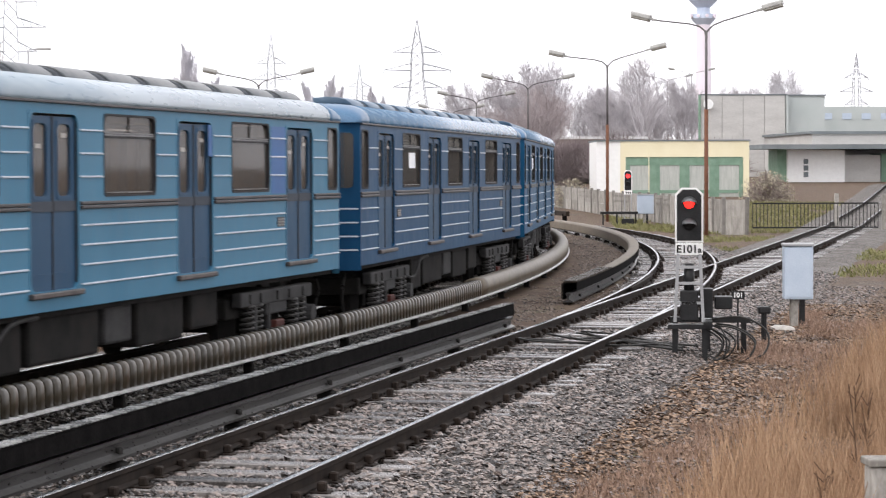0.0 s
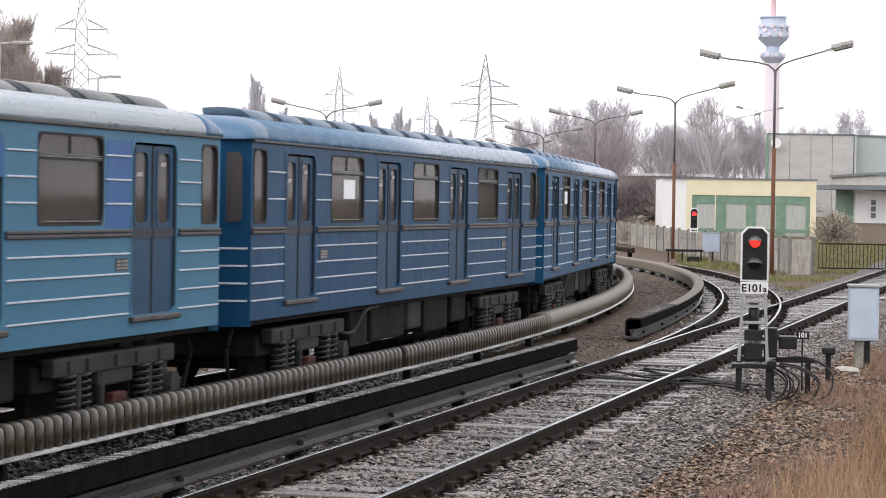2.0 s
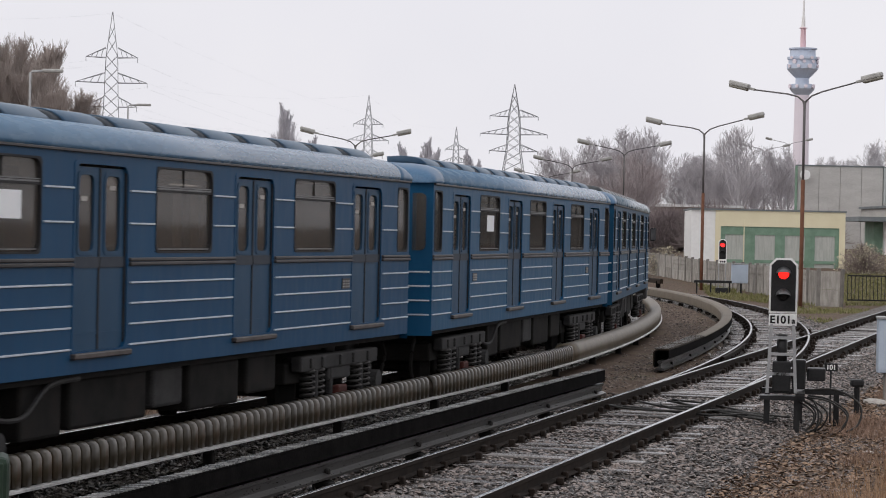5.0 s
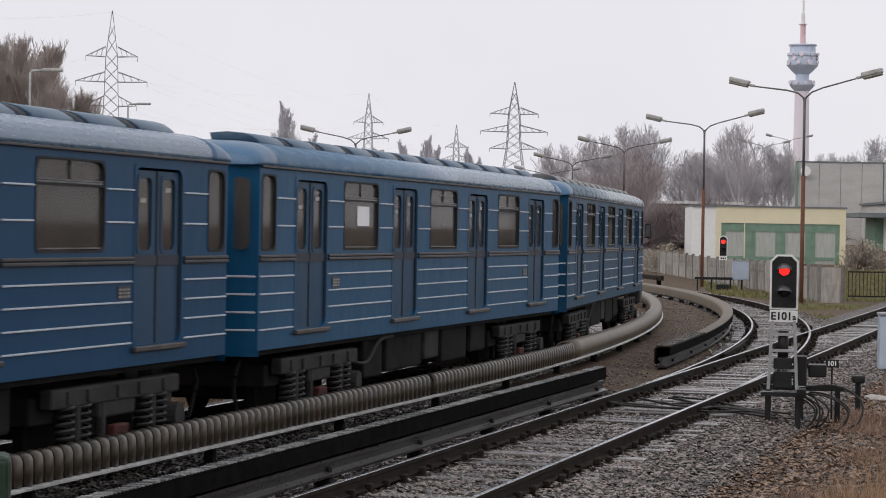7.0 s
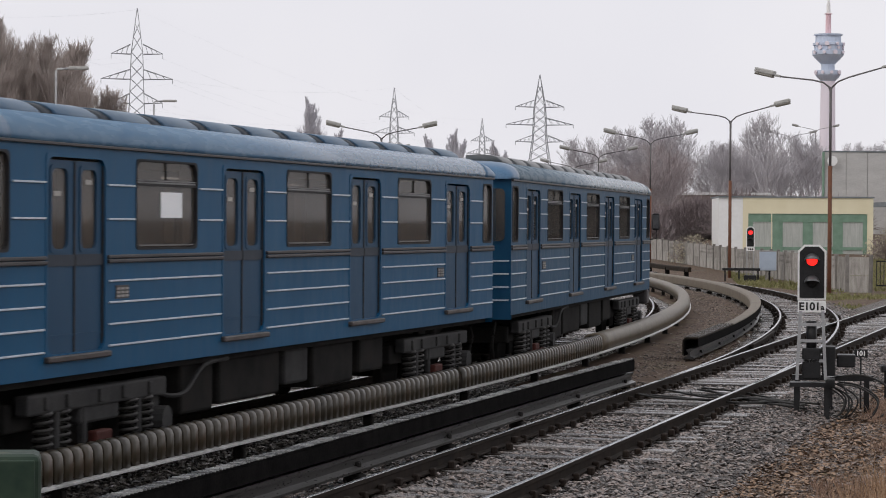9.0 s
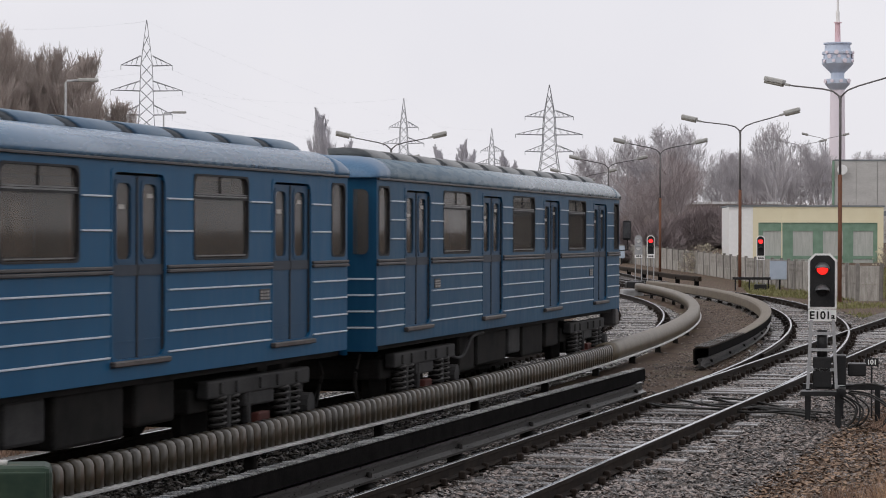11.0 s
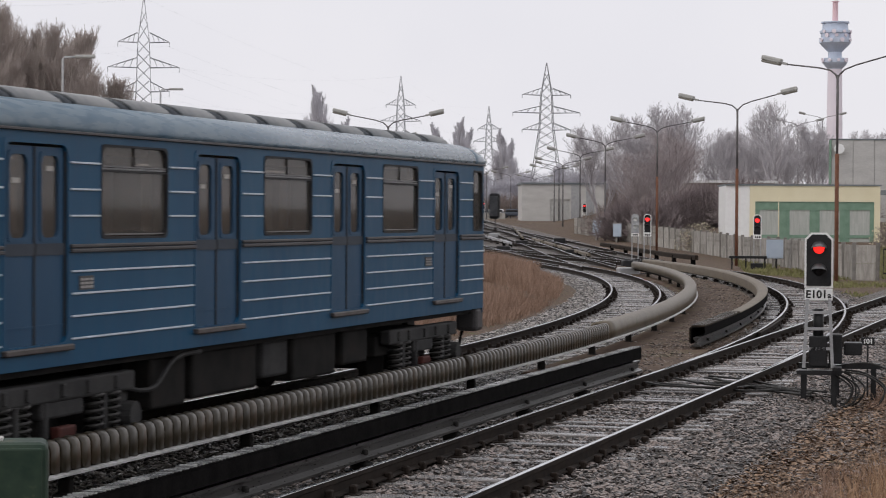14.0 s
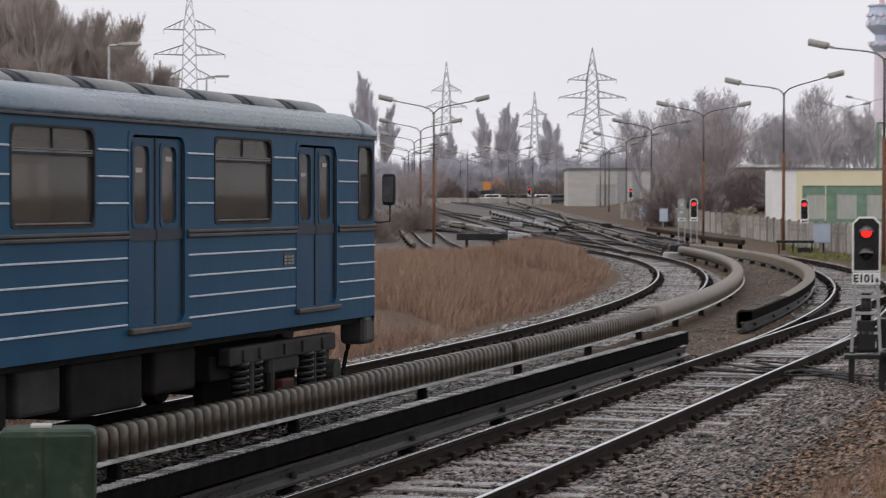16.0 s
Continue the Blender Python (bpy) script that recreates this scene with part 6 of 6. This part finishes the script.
def wood_spots(n):
    out = []
    for _ in range(n):
        x, y = random.uniform(-75, 45), random.uniform(585, 625)
        top = 11.5 + 3.5 * noise.noise((x * 0.09, 0.3, 5)) + 1.6 * noise.noise((x * 0.5, 0.7, 2))
        out.append((x, y, rise(y) - 0.5, top * random.uniform(0.75, 1.12), random.uniform(0.1, 0.26), 1.3))
    return out


grass("far_woods", wood_spots(7000), M_WOODS, "bare woods on the horizon, paled blue-grey for haze")


def verge_spots(n, near):
    out = []
    while len(out) < n:
        y = random.uniform(9, 46)
        edge = 0.2735 * y - 6.31 + 2.6
        x = edge + random.expovariate(1 / 2.2) + (1.6 if near else 0.4)
        if x > 16 or noise.noise((x * 0.5, y * 0.35, 7)) < (0.05 if not near else -0.2):
            continue
        if near and (y > 36 or x < edge + random.uniform(0.9, 2.2) + 0.05 * (y - 9)):
            continue
        out.append((x, y, -0.34, random.uniform(0.15, 0.85) if near else random.uniform(0.04, 0.2), random.uniform(0.003, 0.006), 0.25 if near else 0.1))
    return out


grass("verge_grass", verge_spots(56000, True), M_STRAW, "tall straw-coloured dead grass on the verge")
grass("short_weeds", verge_spots(24000, False), M_DRYGRASS, "short dead weeds among the stones")


def moss_spots(n):
    out = []
    while len(out) < n:
        x, y = random.uniform(11, 36), random.uniform(62, 148)
        if abs(x - (0.2804 * y - 6.31)) < 2.3 or noise.noise((x * 0.3, y * 0.15, 1)) < (0.0 if y < 106 else -0.4) or x < 0.1 * y + 3.2:
            continue
        out.append((x, y, -0.35 + rise(y, x), random.uniform(0.05, 0.2), random.uniform(0.01, 0.03), 0.12))
    return out


grass("mossy_grass", moss_spots(42000), M_MOSS, "short yellow-green winter grass by the fence and gate")


# ---- loose stones ----
def stones(name, n, place, size, material, label):
    base = [Vector(p) for p in ((1, 0, 0), (-1, 0, 0), (0, 1, 0), (0, -1, 0), (0, 0, 1), (0, 0, -1))]
    tri = ((0, 2, 4), (2, 1, 4), (1, 3, 4), (3, 0, 4), (2, 0, 5), (1, 2, 5), (3, 1, 5), (0, 3, 5))
    verts, faces = [], []
    for _ in range(n):
        p = place()
        e = Euler((random.gauss(0, 0.25), random.gauss(0, 0.25), random.uniform(0, 6.28))).to_matrix()
        b = len(verts)
        s = random.uniform(*size)
        sc = Vector((s * random.uniform(0.8, 1.7), s * random.uniform(0.5, 1.0), s * random.uniform(0.25, 0.6)))
        verts += [tuple(Vector(p) + e @ Vector((v.x * sc.x, v.y * sc.y, v.z * sc.z))) for v in base]
        faces += [tuple(b + i for i in t) for t in tri]
    me = bpy.data.meshes.new(name)
    me.from_pydata(verts, [], faces)
    me.materials.append(material)
    tagged(new(name, me), label, "stones", kind="stuff")


def on_bed(path, s0, s1, o0, o1, z):
    def f():
        s = s0 + (s1 - s0) * random.random() ** 1.5
        o = random.uniform(o0, o1) + random.gauss(0, 0.12)
        p, _ = spot(path, s, o)
        return (p.x, p.y, (max(z - 0.25 * max(0.0, abs(o) - 1.9), min(z, -0.325)) if z < -0.18 else z) + random.uniform(-0.02, 0.02) + 0.045 * max(0.0, noise.noise((p.x * 0.9, p.y * 0.6, 4))))
    return f


stones("ballast_stones", 70000, on_bed(NEAR_PATH, 14, 66, -2.0, 2.35, -0.2), (0.016, 0.042), M_STONE, "wet grey crushed-stone ballast of the siding")
stones("verge_stones", 26000, on_bed(NEAR_PATH, 14, 60, 2.1, 6.5, -0.335), (0.01, 0.038), M_STONEBROWN, "scattered brown-grey stones on the verge")
stones("shoulder_stones", 15000, on_bed(NEAR_PATH, 14, 60, 2.1, 3.7, -0.325), (0.012, 0.042), M_STONE, "grey ballast spilling onto the verge")
stones("running_line_stones", 32000, on_bed(TRAIN_PATH, 40, 112, -3.0, 1.35, -0.2), (0.018, 0.045), M_STONEPALE, "dark crushed-stone ballast of the curved line")
stones("oily_edge_stones", 16000, on_bed(TRAIN_PATH, 14, 44, 0.85, 2.3, -0.17), (0.016, 0.045), M_STONEDARK, "dark ballast beneath the ribbed cover")
stones("branch_stones", 18000, on_bed(DIV_PATH, 6, 70, -1.2, 1.8, -0.2), (0.018, 0.042), M_STONE, "wet crushed-stone ballast of the turnout branch")
stones("soil_pebbles", 13000, on_bed(TRAIN_PATH, 40, 112, 1.95, 3.6, -0.14), (0.012, 0.034), M_STONEBROWN, "brown pebbles on the soil between the third rails")
stones("cess_stones", 26000, on_bed(NEAR_PATH, 14, 60, -4.0, -1.2, -0.25), (0.014, 0.04), M_STONEDARK, "dark oily stones between the tracks")


def litter(n):
    """Dead leaves and straw bits lying flat on the verge."""
    verts, faces = [], []
    while len(faces) < n:
        y = 9 + 40 * random.random() ** 1.3
        x = 0.2735 * y - 6.31 + 2.3 + random.expovariate(1 / 2.6)
        if x > 15:
            continue
        a, r = random.uniform(0, 6.28), random.uniform(0.015, 0.045)
        u = Vector((math.cos(a) * r, math.sin(a) * r, random.uniform(-0.012, 0.012)))
        v = Vector((-math.sin(a) * r * 0.5, math.cos(a) * r * 0.5, random.uniform(-0.012, 0.012)))
        c = Vector((x, y, -0.305 + random.uniform(0, 0.02)))
        b = len(verts)
        verts += [tuple(c - u), tuple(c - v), tuple(c + u), tuple(c + v)]
        faces.append((b, b + 1, b + 2, b + 3))
    me = bpy.data.meshes.new("leaf_litter")
    me.from_pydata(verts, [], faces)
    me.materials.append(M_LITTER)
    tagged(new("leaf_litter", me), "brown and tan dead leaves strewn on the verge", "leaf litter", kind="stuff")


litter(52000)


def pale_rock(x, y, s):
    bm = bmesh.new()
    bmesh.ops.create_icosphere(bm, subdivisions=2, radius=s)
    for v in bm.verts:
        v.co *= 1 + 0.3 * noise.noise(v.co * 6 + Vector((x, y, 0)))
        v.co.z *= 0.4
    ob = part("rock", bm, M_ROCK, at=(x, y, -0.3))
    tagged(ob, "pale broken concrete lump on the ground", "rock", "loose rocks")


for q in ((8.1, 41.3, 0.22), (5.1, 25.0, 0.06), (4.4, 21.5, 0.05), (6.1, 31.5, 0.08)):
    pale_rock(*q)


def lost_plank():
    bm = bmesh.new()
    soft_box(bm, -1.9, 1.9, -0.08, 0.08, -0.03, 0.03, r=0.01, seg=1)
    ob = part("plank", bm, M_COVERTOP, at=pose(2.65, 102.1, hump(2.65, 102.1) - 0.2, 0, -2, 68))
    tagged(ob, "pale weathered plank lying on the weedy bank", "plank")


lost_plank()


def dead_stalk(x, y, h, seed):
    rng = random.Random(seed)
    th = thing("dead_stalk", "tall dark dead weed stalk in straw grass", "weed", "dead stalks", at=(x, y, -0.34))
    bm = bmesh.new()
    tube(bm, [(0, 0, 0), (0.02, 0, h * 0.4), (-0.02, 0.02, h * 0.8), (-0.05, 0.02, h)], 0.009, 5, 0.004)
    part("stem", bm, M_STALK, th)
    for k in range(14):
        bm = bmesh.new()
        z, a = h * rng.uniform(0.35, 1.0), rng.uniform(0, 6.28)
        r = rng.uniform(0.03, 0.09)
        tube(bm, [(0, 0, z), (math.cos(a) * r, math.sin(a) * r, z + rng.uniform(0.05, 0.16))], 0.004, 4, 0.004)
        part("twig", bm, M_STALK, th)


dead_stalk(4.08, 18.0, 1.15, 1)
dead_stalk(4.45, 19.2, 0.9, 2)
dead_stalk(3.5, 16.4, 0.7, 3)


# ---- the far yard ----
YARD = [(4.2, 124, -0.13, 190, -0.0008, "far siding curving across the yard"), (5.2, 116, -0.1, 220, 0.0002, "far siding fanning out of the ladder"), (-1.6, 124, -0.05, 220, 0.0, "far siding with a buffer stop"), (7.6, 112, 0.0, 240, 0.0003, "far siding beside the running line"), (9.6, 118, -0.02, 240, 0.0, "far siding towards the depot shed"), (11.5, 130, -0.03, 230, 0.0003, "far siding along the fence"), (6.0, 150, -0.2, 160, -0.001, "far connecting track"), (-6.5, 150, -0.06, 200, 0.0, "far siding on the yard's other edge"), (10.5, 150, -0.16, 180, -0.0006, "far crossover track")]
for n, (x0, y0, th0, length, k, lab) in enumerate(YARD):
    track(lab, lay(x0, y0, th0, length, lambda s, k=k: k), 0, length, 1.3, None, -0.225 - 0.005 * n, seen=False, bed_mat=M_BED)


def far_third_rail(x0, y0, th0, length, dark=False):
    th = thing("third_rail", "distant third rail with a dark cover" if dark else "distant third rail with a pale cover", "third rail", "third rails of the yard")
    path = lay(x0, y0, th0, length, lambda s: 0.0)
    for k in range(max(1, int(length / 12))):
        bm = bmesh.new()
        sweep(bm, path, k * 12 + (0 if dark else 0.5), min(length, k * 12 + (12.0 if dark else 10.2)), [(-0.08, 0.0), (-0.08, 0.14), (-0.04, 0.18), (0.04, 0.18), (0.08, 0.14), (0.08, 0.0)] if not dark else [(-0.09, -0.02), (-0.09, 0.2), (-0.05, 0.24), (0.05, 0.24), (0.09, 0.2), (0.09, -0.02)], 3.0)
        part("cover", bm, M_COVERDARK if dark else M_STEEL if x0 in (3.2, 5.5) else M_SMOOTHCOVER, th)
    for k in range(int(length / 6)):
        p, _ = spot(path, k * 6.0 + 1)
        one_box("support", (p.x - 0.12, p.x + 0.12, p.y - 0.1, p.y + 0.1, p.z - 0.33, p.z + 0.11), M_BLACK, th)


for q in ((3.2, 150, -0.12, 60), (-3.3, 126, -0.05, 90), (1.0, 165, -0.16, 70), (9.0, 140, -0.03, 50), (5.5, 170, -0.05, 90), (14.2, 132, -0.074, 38, True), (7.0, 190, 0.02, 60)):
    far_third_rail(*q)


def yard_bed():
    """One sheet of grey ballast under the fan of far tracks."""
    bm = bmesh.new()
    ys = list(range(116, 368, 6))
    rows = [[bm.verts.new((x, y, -0.26 + rise(y) + 0.02 * noise.noise((x, y, 2)))) for x in [-7.5 - 0.03 * (y - 116) + (20.0 + 0.02 * (y - 116) - max(0, y - 200) * 0.02) * k / 6 for k in range(7)]] for y in ys]
    for a, b in zip(rows, rows[1:]):
        for i in range(6):
            bm.faces.new((a[i], a[i + 1], b[i + 1], b[i]))
    tagged(part("yard_ballast", bm, M_BED), "grey ballast of the far yard", "ground", kind="structure")


yard_bed()


def point_machine(x, y, turn, pale):
    th = thing("point_machine", "pale wet point machine beside the far tracks" if pale else "dark point machine beside the far tracks", "point machine", "point machines of the yard", at=Matrix.Translation((x, y, rise(y) - 0.25)) @ pose(0, 0, 0, 0, 0, turn))
    one_box("case", (-0.45, 0.45, -0.3, 0.3, 0.05, 0.42), M_STEEL if pale else M_SIGBLACK, th, bevel=0.06)
    one_box("foot", (-0.6, 0.6, -0.2, 0.2, 0.0, 0.08), M_SIGBLACK, th)
    one_box("rod", (0.4, 1.6, -0.03, 0.03, 0.12, 0.18), M_WETSTEEL, th)


for q in ((8.3, 104, 10, True), (9.8, 121, 8, False), (2.2, 150, 20, True), (4.6, 158, -10, False), (0.2, 172, 15, True), (6.4, 176, 0, False), (2.9, 190, 8, True), (8.6, 150, -12, False), (-1.6, 186, 12, False), (5.2, 206, 6, True), (9.6, 186, 4, False), (0.6, 214, -8, True)):
    point_machine(*q)


def far_wall():
    th = thing("yard_wall", "low grey boundary wall at the far end of the yard", "wall", kind="structure")
    bm = bmesh.new()
    box(bm, -40, 11, 372, 372.4, 0.8, 2.6)
    part("wall", bm, M_FENCE, th)


far_wall()


def buffer_stop():
    th = thing("buffer_stop", "dark timber and rail buffer stop at a siding's end", "buffer stop", at=Matrix.Translation((0.1, 134, -0.33)))
    one_box("beam", (-1.3, 1.5, -0.15, 0.15, 0.5, 0.85), M_SIGBLACK, th, bevel=0.02)
    for x in (-0.75, 0.75):
        one_box("upright", (x - 0.08, x + 0.08, -0.1, 0.5, -0.2, 0.8), M_RAIL, th)


buffer_stop()


def parked(x, y, material, turn):
    th = thing("parked_car", "small parked car far beyond the yard", "car", "parked cars", at=Matrix.Translation((x, y, rise(y) - 0.33)) @ pose(0, 0, 0, 0, 0, turn))
    bm = bmesh.new()
    soft_box(bm, -2.1, 2.1, -0.85, 0.85, 0.35, 0.95, r=0.15)
    soft_box(bm, -1.3, 1.2, -0.75, 0.75, 0.9, 1.45, r=0.22)
    part("body", bm, material, th, smooth=True)
    bm = bmesh.new()
    soft_box(bm, -1.1, 1.0, -0.77, 0.77, 1.0, 1.36, r=0.1)
    part("glazing", bm, M_RUBBER, th)
    for wx in (-1.3, 1.3):
        for wy in (-0.8, 0.8):
            bm = bmesh.new()
            tube(bm, [(wx, wy - 0.1, 0.32), (wx, wy + 0.1, 0.32)], 0.32, 14)
            part("wheel", bm, M_RUBBER, th)


for i in range(6):
    parked(3 + i * 2.6 + rng.uniform(-0.8, 0.8), 398 + rng.uniform(-6, 6), M_CARS[i % 3 > 0], rng.uniform(-15, 15))


def digger():
    th = thing("excavator", "small orange excavator behind the yard", "excavator", at=Matrix.Translation((1.4, 395, 3.2)) @ Matrix.Diagonal((0.7, 0.7, 0.7, 1)))
    one_box("cab", (-1.0, 0.8, -0.8, 0.8, 1.0, 2.9), M_ORANGE, th, bevel=0.1)
    one_box("tracks", (-1.6, 1.5, -1.0, 1.0, 0.0, 0.9), M_RUBBER, th, bevel=0.2)
    bm = bmesh.new()
    tube(bm, [(0.6, 0, 1.6), (2.2, 0, 3.6), (3.6, 0, 2.2)], 0.2, 6)
    part("boom", bm, M_ORANGE, th)


digger()


motions()
